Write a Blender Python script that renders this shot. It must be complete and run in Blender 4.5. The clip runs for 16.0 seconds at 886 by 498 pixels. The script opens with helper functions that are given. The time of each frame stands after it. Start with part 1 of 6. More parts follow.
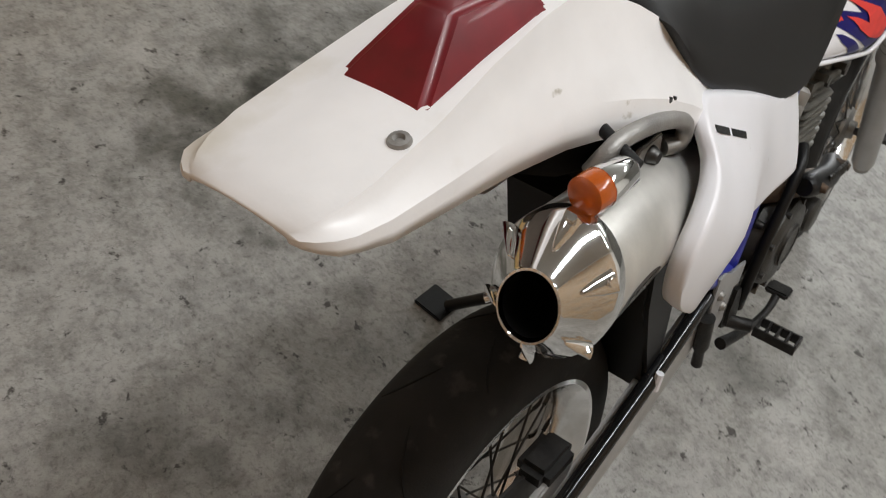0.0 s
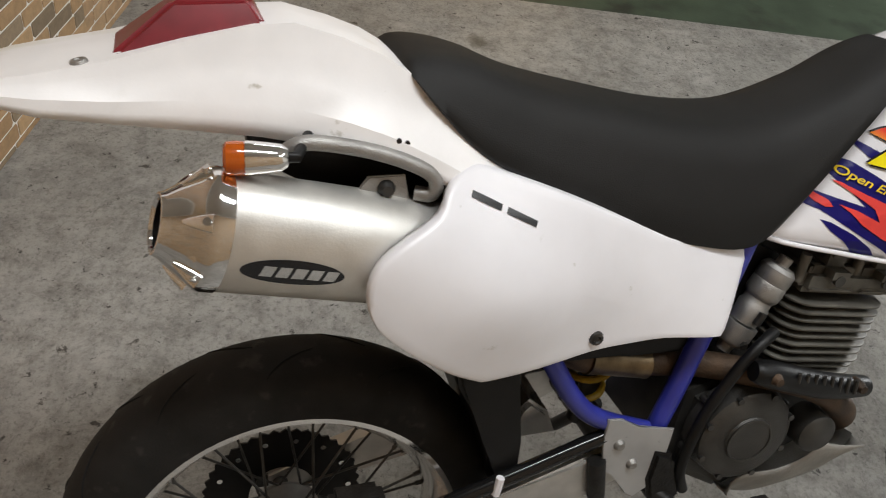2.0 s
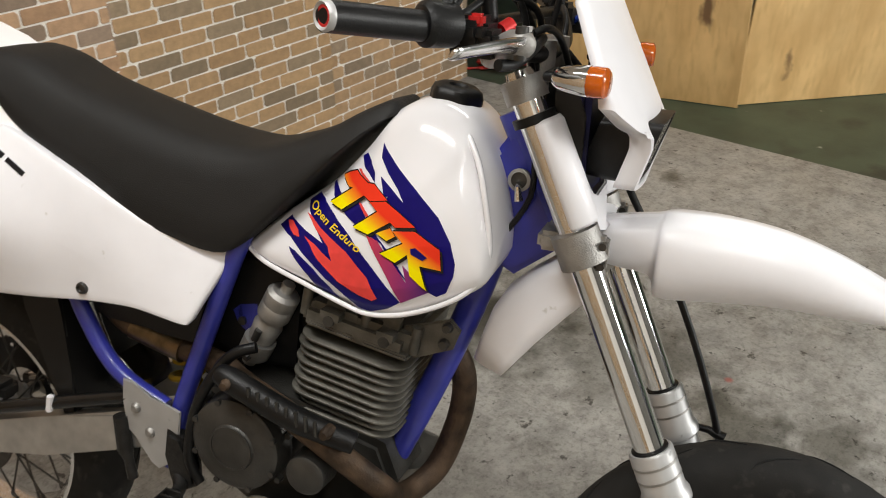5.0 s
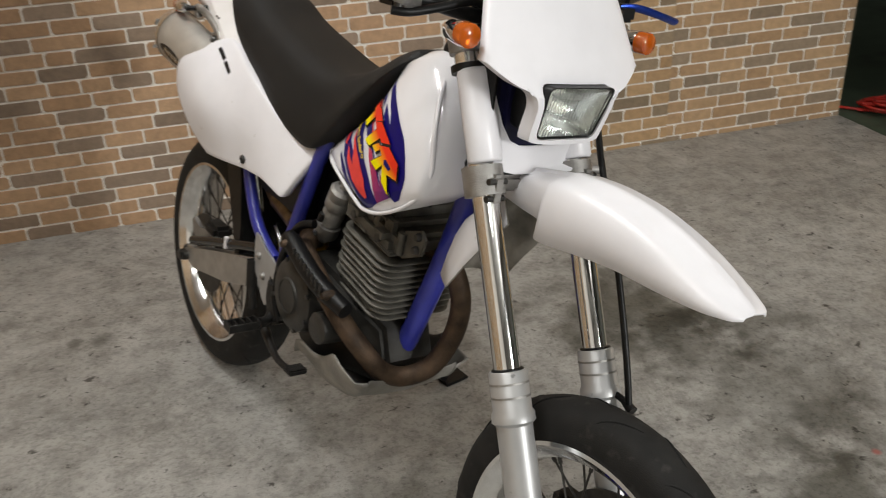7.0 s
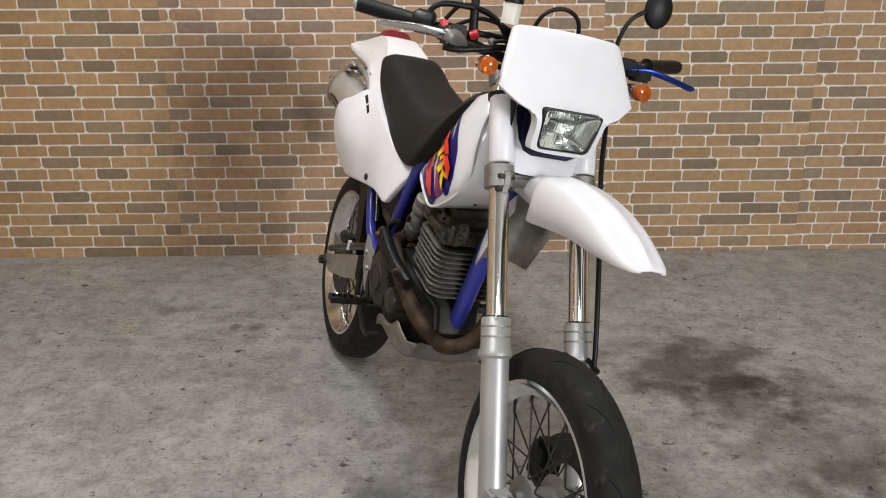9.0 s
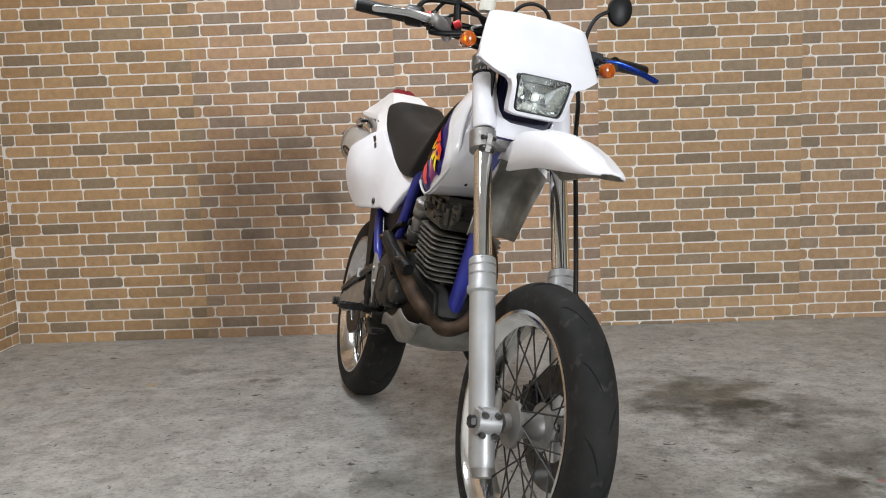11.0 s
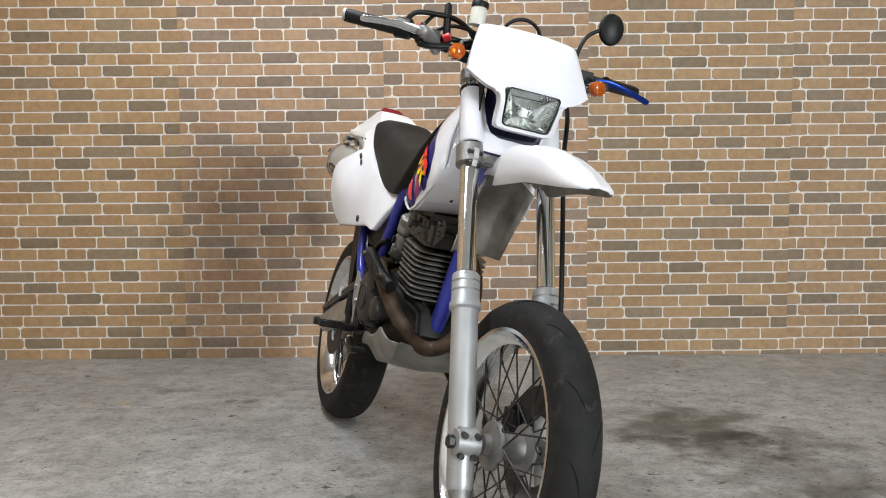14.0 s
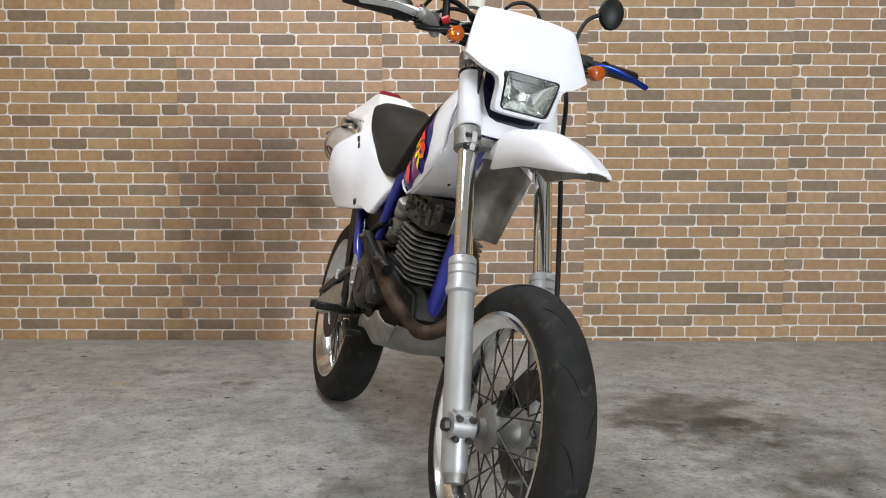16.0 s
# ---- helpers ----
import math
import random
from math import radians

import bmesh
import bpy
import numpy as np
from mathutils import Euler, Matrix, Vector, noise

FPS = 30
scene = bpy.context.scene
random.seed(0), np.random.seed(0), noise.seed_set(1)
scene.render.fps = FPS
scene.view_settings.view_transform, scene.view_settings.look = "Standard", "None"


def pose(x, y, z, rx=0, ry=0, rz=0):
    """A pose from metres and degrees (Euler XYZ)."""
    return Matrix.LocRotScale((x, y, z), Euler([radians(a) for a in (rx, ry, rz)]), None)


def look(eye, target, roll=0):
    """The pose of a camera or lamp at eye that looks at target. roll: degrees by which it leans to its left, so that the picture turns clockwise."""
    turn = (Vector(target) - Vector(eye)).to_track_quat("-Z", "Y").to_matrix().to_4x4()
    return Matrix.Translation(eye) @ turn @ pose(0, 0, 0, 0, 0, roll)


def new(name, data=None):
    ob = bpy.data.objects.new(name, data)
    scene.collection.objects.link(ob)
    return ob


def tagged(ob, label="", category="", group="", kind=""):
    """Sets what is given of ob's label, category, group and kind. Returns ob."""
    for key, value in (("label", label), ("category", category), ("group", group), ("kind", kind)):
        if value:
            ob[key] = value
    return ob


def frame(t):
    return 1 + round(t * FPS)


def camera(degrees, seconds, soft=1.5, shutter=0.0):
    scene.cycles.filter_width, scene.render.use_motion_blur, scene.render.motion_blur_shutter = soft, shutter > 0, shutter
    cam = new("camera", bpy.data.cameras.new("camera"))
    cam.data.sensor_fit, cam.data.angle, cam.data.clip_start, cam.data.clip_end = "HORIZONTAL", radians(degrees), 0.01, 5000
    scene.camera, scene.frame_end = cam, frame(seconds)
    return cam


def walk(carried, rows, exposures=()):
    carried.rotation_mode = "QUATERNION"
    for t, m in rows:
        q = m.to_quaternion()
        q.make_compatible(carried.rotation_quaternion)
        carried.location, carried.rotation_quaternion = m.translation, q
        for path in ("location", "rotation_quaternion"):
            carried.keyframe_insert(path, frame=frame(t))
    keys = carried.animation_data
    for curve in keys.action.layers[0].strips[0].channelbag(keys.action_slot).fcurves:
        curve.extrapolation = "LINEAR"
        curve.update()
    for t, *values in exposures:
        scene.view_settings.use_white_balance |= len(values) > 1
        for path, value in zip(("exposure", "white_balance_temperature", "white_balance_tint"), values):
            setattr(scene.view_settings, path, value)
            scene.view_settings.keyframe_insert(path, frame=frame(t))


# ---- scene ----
cam = camera(53.2, 16.0, soft=1.0, shutter=0.25)
PATH = [
    (0, (-0.473, 3.519, 1.388), (0.517, 2.555, -0.058), 17.0),
    (0.5, (-0.629, 3.431, 1.396), (0.605, 2.616, 0.049), 14.4),
    (0.6, (-0.666, 3.392, 1.381), (0.606, 2.613, 0.049), 14.0),
    (1, (-0.745, 3.263, 1.42), (0.643, 2.652, 0.115), 12.4),
    (1.5, (-0.85, 3.092, 1.438), (0.651, 2.772, 0.156), 9.9),
    (2, (-0.885, 2.908, 1.438), (0.677, 2.824, 0.192), 8.3),
    (2.5, (-0.851, 2.737, 1.447), (0.725, 2.744, 0.216), 8.0),
    (3, (-0.886, 2.486, 1.443), (0.705, 2.7, 0.25), 6.1),
    (3.5, (-0.837, 2.251, 1.422), (0.8, 2.619, 0.333), 4.1),
    (4, (-0.723, 2.015, 1.421), (0.862, 2.527, 0.316), 1.7),
    (4.2, (-0.697, 1.91, 1.416), (0.861, 2.536, 0.329), 0.9),
    (6.3, (-0.362, 1.067, 1.41), (0.436, 2.593, 0.393), -1.1),
    (6.5, (-0.291, 1.027, 1.388), (0.45, 2.552, 0.329), -0.7),
    (7, (-0.168, 0.84, 1.377), (0.31, 2.549, 0.456), -2.6),
    (7.5, (-0.096, 0.656, 1.364), (0.127, 2.443, 0.493), -3.0),
    (8, (-0.038, 0.58, 1.357), (0.144, 2.399, 0.544), -0.1),
    (8.5, (0.024, 0.394, 1.332), (0.14, 2.226, 0.538), -0.6),
    (8.8, (0.052, 0.32, 1.317), (0.168, 2.19, 0.617), -0.4),
    (9, (0.069, 0.262, 1.299), (0.109, 2.154, 0.652), -0.2),
    (11.3, (0.151, -0.028, 0.806), (0.126, 1.959, 0.582), -1.9),
    (11.5, (0.156, -0.015, 0.784), (0.13, 1.966, 0.511), -1.3),
    (12, (0.163, 0.007, 0.775), (0.095, 1.978, 0.444), -1.8),
    (12.5, (0.157, 0.015, 0.774), (0.11, 1.968, 0.348), -0.9),
    (13, (0.157, 0.021, 0.806), (0.159, 1.982, 0.414), -0.8),
    (13.5, (0.157, 0.018, 0.83), (0.132, 2.006, 0.606), -1.4),
    (14, (0.153, 0.02, 0.816), (0.159, 2.013, 0.653), -0.4),
    (14.5, (0.155, 0.021, 0.816), (0.153, 2.014, 0.65), 0.1),
    (15, (0.155, 0.024, 0.815), (0.167, 2.013, 0.612), -0.1),
    (15.5, (0.154, 0.025, 0.814), (0.177, 2.016, 0.624), -0.1),
    (16, (0.154, 0.022, 0.813), (0.166, 2.012, 0.616), 0.2),
]
walk(cam, [(t, look(eye, target, roll)) for t, eye, target, roll in PATH], [(0, -0.58, 6550, 10), (1, -0.68, 6550, 10), (2, -0.54, 6580, 10), (3, -0.52, 6720, 10), (3.5, -0.32, 6850, 10), (4.2, -0.26, 6900, 10), (6.5, -0.56, 6850, 10), (8, -0.54, 6750, 10), (9, -0.44, 6600, 11), (11.5, -0.1, 6200, 10), (12, 0.1, 6120, 9), (12.5, 0.1, 6050, 8), (13.5, -0.1, 6250, 8), (14.5, -0.22, 6200, 9), (16, -0.21, 6200, 9)])


# ---- world and lights ----
world = bpy.data.worlds.new("garage_world")
scene.world = world
world.use_nodes = True
world.node_tree.nodes["Background"].inputs[0].default_value = (0.9, 0.95, 1.0, 1)
world.node_tree.nodes["Background"].inputs[1].default_value = 0.01


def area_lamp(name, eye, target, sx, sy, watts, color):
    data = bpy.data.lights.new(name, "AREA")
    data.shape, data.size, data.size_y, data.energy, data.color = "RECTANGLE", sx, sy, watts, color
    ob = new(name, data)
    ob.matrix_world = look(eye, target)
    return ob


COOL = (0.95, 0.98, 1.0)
area_lamp("unseen_ceiling_light", (-0.46, 2.45, 2.74), (-0.46, 2.45, 0), 0.2, 1.25, 46, COOL)
# out of view, set here to lift the dark left side
area_lamp("unseen_ceiling_light", (-0.75, 0.9, 2.74), (-0.75, 0.9, 0), 1.3, 0.2, 28, COOL)
# out of view, added to fill the floor east of the bike
area_lamp("unseen_ceiling_light", (2.0, 2.6, 2.74), (2.0, 2.6, 0), 0.2, 1.3, 14, COOL)
area_lamp("unseen_ceiling_light", (0.5, -1.4, 2.74), (0.5, -1.4, 0), 1.3, 0.2, 16, COOL)
# soft light implied by the wall shadow, through an added, unseen opening
area_lamp("unseen_opening_light", (3.3, -3.1, 1.75), (1.2, 2.0, 0.9), 0.8, 1.0, 270, COOL)


# ---- materials ----
def material(name, color, rough=0.5, metal=0.0, noise_scale=0.0, vary=0.0, bump=0.0, bump_scale=200.0, coat=0.0, rough_vary=0.0):
    mat = bpy.data.materials.new(name)
    mat.use_nodes = True
    nodes, links = mat.node_tree.nodes, mat.node_tree.links
    bsdf = nodes["Principled BSDF"]
    bsdf.inputs["Base Color"].default_value = (*color, 1)
    bsdf.inputs["Roughness"].default_value = rough
    bsdf.inputs["Metallic"].default_value = metal
    bsdf.inputs["Coat Weight"].default_value = coat
    if noise_scale:
        coord = nodes.new("ShaderNodeTexCoord")
        tex = nodes.new("ShaderNodeTexNoise")
        tex.inputs["Scale"].default_value, tex.inputs["Detail"].default_value = noise_scale, 6
        links.new(coord.outputs["Object"], tex.inputs["Vector"])
        ramp = nodes.new("ShaderNodeValToRGB")
        ramp.color_ramp.elements[0].position, ramp.color_ramp.elements[1].position = 0.3, 0.7
        ramp.color_ramp.elements[0].color = (*[max(0, c * (1 - vary)) for c in color], 1)
        ramp.color_ramp.elements[1].color = (*[min(1, c * (1 + vary)) for c in color], 1)
        links.new(tex.outputs["Fac"], ramp.inputs["Fac"])
        links.new(ramp.outputs["Color"], bsdf.inputs["Base Color"])
        if rough_vary:
            mapr = nodes.new("ShaderNodeMapRange")
            mapr.inputs["To Min"].default_value, mapr.inputs["To Max"].default_value = rough - rough_vary, rough + rough_vary
            links.new(tex.outputs["Fac"], mapr.inputs["Value"])
            links.new(mapr.outputs["Result"], bsdf.inputs["Roughness"])
        if bump:
            fine = nodes.new("ShaderNodeTexNoise")
            fine.inputs["Scale"].default_value, fine.inputs["Detail"].default_value = bump_scale, 4
            links.new(coord.outputs["Object"], fine.inputs["Vector"])
            bmp = nodes.new("ShaderNodeBump")
            bmp.inputs["Strength"].default_value, bmp.inputs["Distance"].default_value = bump, 0.002
            links.new(fine.outputs["Fac"], bmp.inputs["Height"])
            links.new(bmp.outputs["Normal"], bsdf.inputs["Normal"])
    return mat


WHITE = material("white_plastic", (0.82, 0.812, 0.845), 0.32, 0, 14, 0.03, 0.03, 300, rough_vary=0.05)
AGED = material("aged_white_plastic", (0.85, 0.833, 0.83), 0.34, 0, 14, 0.05, 0.04, 300, rough_vary=0.06)
TANK = material("white_tank_paint", (0.82, 0.812, 0.84), 0.14, 0, 9, 0.02, coat=0.5)
VINYL = material("black_vinyl", (0.011, 0.0106, 0.0102), 0.58, 0, 25, 0.12, 0.35, 900)
RUBBER = material("tyre_rubber", (0.011, 0.0106, 0.01), 0.78, 0, 30, 0.35, 0.25, 400)
GROOVE = material("tyre_groove", (0.003, 0.003, 0.003), 0.9, 0, 30, 0.2)
BLACK = material("black_plastic", (0.005, 0.005, 0.0052), 0.42, 0, 40, 0.3, 0.2, 500)
GLOSS = material("gloss_black", (0.012, 0.012, 0.0125), 0.12, 0.3, 30, 0.2)
BLUE = material("blue_frame_paint", (0.028, 0.035, 0.28), 0.3, 0, 20, 0.2, coat=0.3)
for _m in (VINYL, RUBBER, BLACK):
    _m.node_tree.nodes["Principled BSDF"].inputs["Specular IOR Level"].default_value = 0.3
SKID = material("scuffed_alloy", (0.27, 0.258, 0.235), 0.55, 0.35, 18, 0.3, 0.4, 300, rough_vary=0.1)
# fender underside: dirt, with its shade put into the colour too
GRIME_SHADE = material("grimy_shaded_plastic", (0.27, 0.25, 0.22), 0.7, 0, 22, 0.35, 0.3, 200)
# yellow darkened to stand for the shade round the coil
SPRING = material("dimmed_yellow_spring", (0.42, 0.27, 0.015), 0.5, 0, 40, 0.3)
CHROME = material("chrome", (0.8, 0.8, 0.8), 0.08, 1, 30, 0.05)
RIM = material("bright_rim", (0.82, 0.82, 0.82), 0.15, 1, 40, 0.06, rough_vary=0.05)
ARM = material("brushed_swingarm", (0.5, 0.49, 0.47), 0.42, 0.85, 30, 0.15, 0.2, 300, rough_vary=0.08)
BRONZE = material("heat_stained_collar", (0.17, 0.125, 0.075), 0.36, 0.9, 40, 0.4, 0.2, 200, rough_vary=0.1)
POLISHED = material("polished_aluminium", (0.72, 0.72, 0.72), 0.18, 1, 40, 0.1, rough_vary=0.06)
BRUSHED = material("brushed_muffler", (0.66, 0.645, 0.61), 0.42, 0.7, 30, 0.08, 0.1, 400, rough_vary=0.06)
CAST = material("cast_aluminium", (0.34, 0.33, 0.315), 0.5, 0.8, 35, 0.2, 0.4, 500, rough_vary=0.1)
SLIDER = material("silver_fork_paint", (0.46, 0.46, 0.46), 0.42, 0.5, 20, 0.08, rough_vary=0.05)
ENGINE = material("engine_grey", (0.115, 0.108, 0.092), 0.5, 0.45, 30, 0.35, 0.4, 400, rough_vary=0.1)
CASING = material("dark_engine_cover", (0.048, 0.046, 0.042), 0.4, 0.45, 25, 0.35, 0.3, 400, rough_vary=0.12)
RUST = material("rusty_header", (0.075, 0.048, 0.03), 0.6, 0.5, 30, 0.6, 0.5, 300, rough_vary=0.15)
DARKSTEEL = material("dirty_dark_steel", (0.022, 0.021, 0.02), 0.5, 0.5, 60, 0.4, 0.4, 300)
STEEL = material("dark_steel", (0.07, 0.068, 0.065), 0.42, 0.8, 50, 0.3)
RED = material("red_lens", (0.17, 0.005, 0.011), 0.42, 0, 30, 0.2, coat=0.1, rough_vary=0.08)
ORANGE = material("orange_lens", (0.62, 0.12, 0.006), 0.15, 0, 60, 0.15, coat=0.4)
ORANGE.node_tree.nodes["Principled BSDF"].inputs["Transmission Weight"].default_value = 0.35
LAMPGLASS = material("headlight_glass", (0.92, 0.96, 0.94), 0.06, 0, 30, 0.02, 0.35, 90)
LAMPGLASS.node_tree.nodes["Principled BSDF"].inputs["Transmission Weight"].default_value = 1.0


def rib(mat, scale, depth):
    """Upright ribs pressed into a lens."""
    nodes, links = mat.node_tree.nodes, mat.node_tree.links
    coord, wave, bmp = nodes.new("ShaderNodeTexCoord"), nodes.new("ShaderNodeTexWave"), nodes.new("ShaderNodeBump")
    wave.bands_direction, wave.wave_profile = "Y", "SIN"
    wave.inputs["Scale"].default_value = scale
    links.new(coord.outputs["Object"], wave.inputs["Vector"])
    bmp.inputs["Strength"].default_value, bmp.inputs["Distance"].default_value = 1.0, depth
    links.new(wave.outputs["Fac"], bmp.inputs["Height"])
    links.new(bmp.outputs["Normal"], nodes["Principled BSDF"].inputs["Normal"])


rib(LAMPGLASS, 55, 0.00022)
CLEARWHITE = material("milky_reservoir", (0.7, 0.68, 0.6), 0.4, 0, 20, 0.05)
REDPART = material("red_anodised", (0.5, 0.02, 0.02), 0.35, 0.3, 40, 0.1)
BLUEPART = material("blue_anodised", (0.02, 0.06, 0.4), 0.25, 0.8, 40, 0.1)
DARKNAVY = material("dark_navy_plastic", (0.008, 0.008, 0.045), 0.45, 0, 40, 0.2)
NAVY = material("navy_decal", (0.004, 0.0015, 0.12), 0.4, 0, 60, 0.08)
DECALRED = material("red_decal", (0.75, 0.06, 0.05), 0.5, 0, 60, 0.08)
DECALYELLOW = material("yellow_decal", (0.85, 0.6, 0.02), 0.5, 0, 60, 0.06)
DECALBLACK = material("black_decal", (0.01, 0.01, 0.012), 0.25, 0, 60, 0.1)
DECALPURPLE = material("purple_decal", (0.16, 0.015, 0.13), 0.5, 0, 60, 0.1)
DECALORANGE = material("orange_decal", (0.85, 0.22, 0.02), 0.5, 0, 60, 0.1)

for _m in (NAVY, DECALRED, DECALYELLOW, DECALPURPLE, DECALORANGE):
    _m.node_tree.nodes["Principled BSDF"].inputs["Specular IOR Level"].default_value = 0.25


def concrete_material():
    """Worn concrete: broad tone, blotches, dark specks, pale worn patches, old oil stains and painted shade."""
    mat = bpy.data.materials.new("concrete")
    mat.use_nodes = True
    nodes, links = mat.node_tree.nodes, mat.node_tree.links
    bsdf = nodes["Principled BSDF"]
    geo = nodes.new("ShaderNodeNewGeometry")

    def noise_tex(scale, detail=6, rough=0.6, warp=0.0):
        tex = nodes.new("ShaderNodeTexNoise")
        tex.inputs["Scale"].default_value, tex.inputs["Detail"].default_value, tex.inputs["Roughness"].default_value = scale, detail, rough
        tex.inputs["Distortion"].default_value = warp
        links.new(geo.outputs["Position"], tex.inputs["Vector"])
        return tex.outputs["Fac"]

    def ramp(fac, stops):
        node = nodes.new("ShaderNodeValToRGB")
        cr = node.color_ramp
        while len(cr.elements) < len(stops):
            cr.elements.new(0.5)
        for e, (p, c) in zip(cr.elements, stops):
            e.position, e.color = p, (*c, 1) if len(c) == 3 else c
        links.new(fac, node.inputs["Fac"])
        return node.outputs["Color"]

    def mixed(kind, fac, a, b):
        node = nodes.new("ShaderNodeMix")
        node.data_type, node.blend_type = "RGBA", kind
        if isinstance(fac, float):
            node.inputs[0].default_value = fac
        else:
            links.new(fac, node.inputs[0])
        for sock, v in ((node.inputs[6], a), (node.inputs[7], b)):
            if isinstance(v, tuple):
                sock.default_value = (*v, 1)
            else:
                links.new(v, sock)
        return node.outputs[2]

    base = ramp(noise_tex(1.6, 7, 0.6, 0.2), [(0.28, (0.31, 0.302, 0.284)), (0.5, (0.395, 0.386, 0.362)), (0.72, (0.49, 0.479, 0.452))])
    col = mixed("MULTIPLY", 0.7, base, ramp(noise_tex(14, 8, 0.75), [(0.34, (0.42, 0.41, 0.4)), (0.56, (1.0, 1.0, 1.0))]))
    col = mixed("MULTIPLY", 0.45, col, ramp(noise_tex(70, 5, 0.7), [(0.36, (0.26, 0.25, 0.24)), (0.49, (1, 1, 1))]))
    col = mixed("MIX", ramp(noise_tex(5.5, 8, 0.7, 0.3), [(0.56, (0, 0, 0)), (0.68, (0.7, 0.7, 0.7))]), col, (0.5, 0.485, 0.46))
    col = mixed("MULTIPLY", 0.9, col, ramp(noise_tex(24, 5, 0.68, 0.3), [(0.33, (0.12, 0.11, 0.1)), (0.38, (1, 1, 1))]))
    col = mixed("MULTIPLY", 0.75, col, ramp(noise_tex(46, 9, 0.82, 0.9), [(0.335, (0.1, 0.1, 0.1)), (0.4, (1, 1, 1))]))
    col = mixed("MULTIPLY", 0.55, col, ramp(noise_tex(190, 6, 0.8), [(0.3, (0.25, 0.25, 0.25)), (0.46, (1, 1, 1)), (0.62, (1, 1, 1)), (0.74, (1.25, 1.25, 1.25))]))
    col = mixed("MULTIPLY", 0.4, col, ramp(noise_tex(3.2, 9, 0.72, 0.6), [(0.47, (1, 1, 1)), (0.5, (0.62, 0.6, 0.57)), (0.53, (1, 1, 1))]))
    col = mixed("MIX", ramp(noise_tex(95, 4, 0.7), [(0.64, (0, 0, 0)), (0.72, (0.3, 0.3, 0.3))]), col, (0.6, 0.59, 0.56))
    # oil stains and painted bike shade: centre x, y, size, strength
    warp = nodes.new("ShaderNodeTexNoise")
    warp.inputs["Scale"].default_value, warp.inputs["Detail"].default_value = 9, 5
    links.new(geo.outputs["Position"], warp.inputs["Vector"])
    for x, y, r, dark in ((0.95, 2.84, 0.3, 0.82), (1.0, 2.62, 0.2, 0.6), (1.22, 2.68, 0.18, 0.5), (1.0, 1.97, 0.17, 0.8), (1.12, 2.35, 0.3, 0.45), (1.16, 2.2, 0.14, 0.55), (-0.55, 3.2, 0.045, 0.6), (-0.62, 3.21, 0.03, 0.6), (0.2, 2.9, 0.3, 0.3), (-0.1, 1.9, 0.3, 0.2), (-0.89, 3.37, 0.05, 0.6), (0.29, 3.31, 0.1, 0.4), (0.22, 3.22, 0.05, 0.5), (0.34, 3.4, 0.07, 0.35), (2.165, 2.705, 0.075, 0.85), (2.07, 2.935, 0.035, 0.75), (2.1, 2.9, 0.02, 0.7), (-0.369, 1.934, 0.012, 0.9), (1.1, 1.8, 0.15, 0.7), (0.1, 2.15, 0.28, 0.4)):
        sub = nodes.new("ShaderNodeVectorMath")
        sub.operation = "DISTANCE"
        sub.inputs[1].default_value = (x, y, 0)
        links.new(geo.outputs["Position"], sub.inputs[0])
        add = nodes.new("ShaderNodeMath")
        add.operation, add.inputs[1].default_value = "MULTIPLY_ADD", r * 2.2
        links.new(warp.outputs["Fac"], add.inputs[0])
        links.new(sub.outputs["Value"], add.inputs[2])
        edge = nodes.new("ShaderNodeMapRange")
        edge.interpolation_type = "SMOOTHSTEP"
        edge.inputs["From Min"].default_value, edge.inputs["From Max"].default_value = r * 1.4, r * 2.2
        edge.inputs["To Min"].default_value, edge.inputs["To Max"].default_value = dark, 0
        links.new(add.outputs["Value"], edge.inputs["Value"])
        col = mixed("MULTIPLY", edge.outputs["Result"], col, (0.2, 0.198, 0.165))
    for x, y, r, tint in ((-1.0, 3.2, 0.03, (0.42, 0.3, 0.1)), (1.18, 2.077, 0.012, (0.4, 0.05, 0.04))):
        sub = nodes.new("ShaderNodeVectorMath")
        sub.operation = "DISTANCE"
        sub.inputs[1].default_value = (x, y, 0)
        links.new(geo.outputs["Position"], sub.inputs[0])
        add = nodes.new("ShaderNodeMath")
        add.operation, add.inputs[1].default_value = "MULTIPLY_ADD", r * 2
        links.new(warp.outputs["Fac"], add.inputs[0])
        links.new(sub.outputs["Value"], add.inputs[2])
        edge = nodes.new("ShaderNodeMapRange")
        edge.inputs["From Min"].default_value, edge.inputs["From Max"].default_value = r * 1.2, r * 2
        edge.inputs["To Min"].default_value, edge.inputs["To Max"].default_value = 0.6, 0
        links.new(add.outputs["Value"], edge.inputs["Value"])
        col = mixed("MIX", edge.outputs["Result"], col, tint)
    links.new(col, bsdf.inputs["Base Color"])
    rr = nodes.new("ShaderNodeMapRange")
    rr.inputs["From Min"].default_value, rr.inputs["From Max"].default_value = 0.3, 0.7
    rr.inputs["To Min"].default_value, rr.inputs["To Max"].default_value = 0.3, 0.62
    links.new(noise_tex(4, 6), rr.inputs["Value"])
    links.new(rr.outputs["Result"], bsdf.inputs["Roughness"])
    bmp = nodes.new("ShaderNodeBump")
    bmp.inputs["Strength"].default_value, bmp.inputs["Distance"].default_value = 0.4, 0.003
    links.new(noise_tex(45, 8, 0.7), bmp.inputs["Height"])
    links.new(bmp.outputs["Normal"], bsdf.inputs["Normal"])
    return mat


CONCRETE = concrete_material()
GREEN = material("green_floor_paint", (0.06, 0.085, 0.055), 0.55, 0, 5, 0.25, 0.3, 80)
PLY = material("plywood", (0.8, 0.53, 0.235), 0.5, 0, 4, 0.15, 0.15, 100)


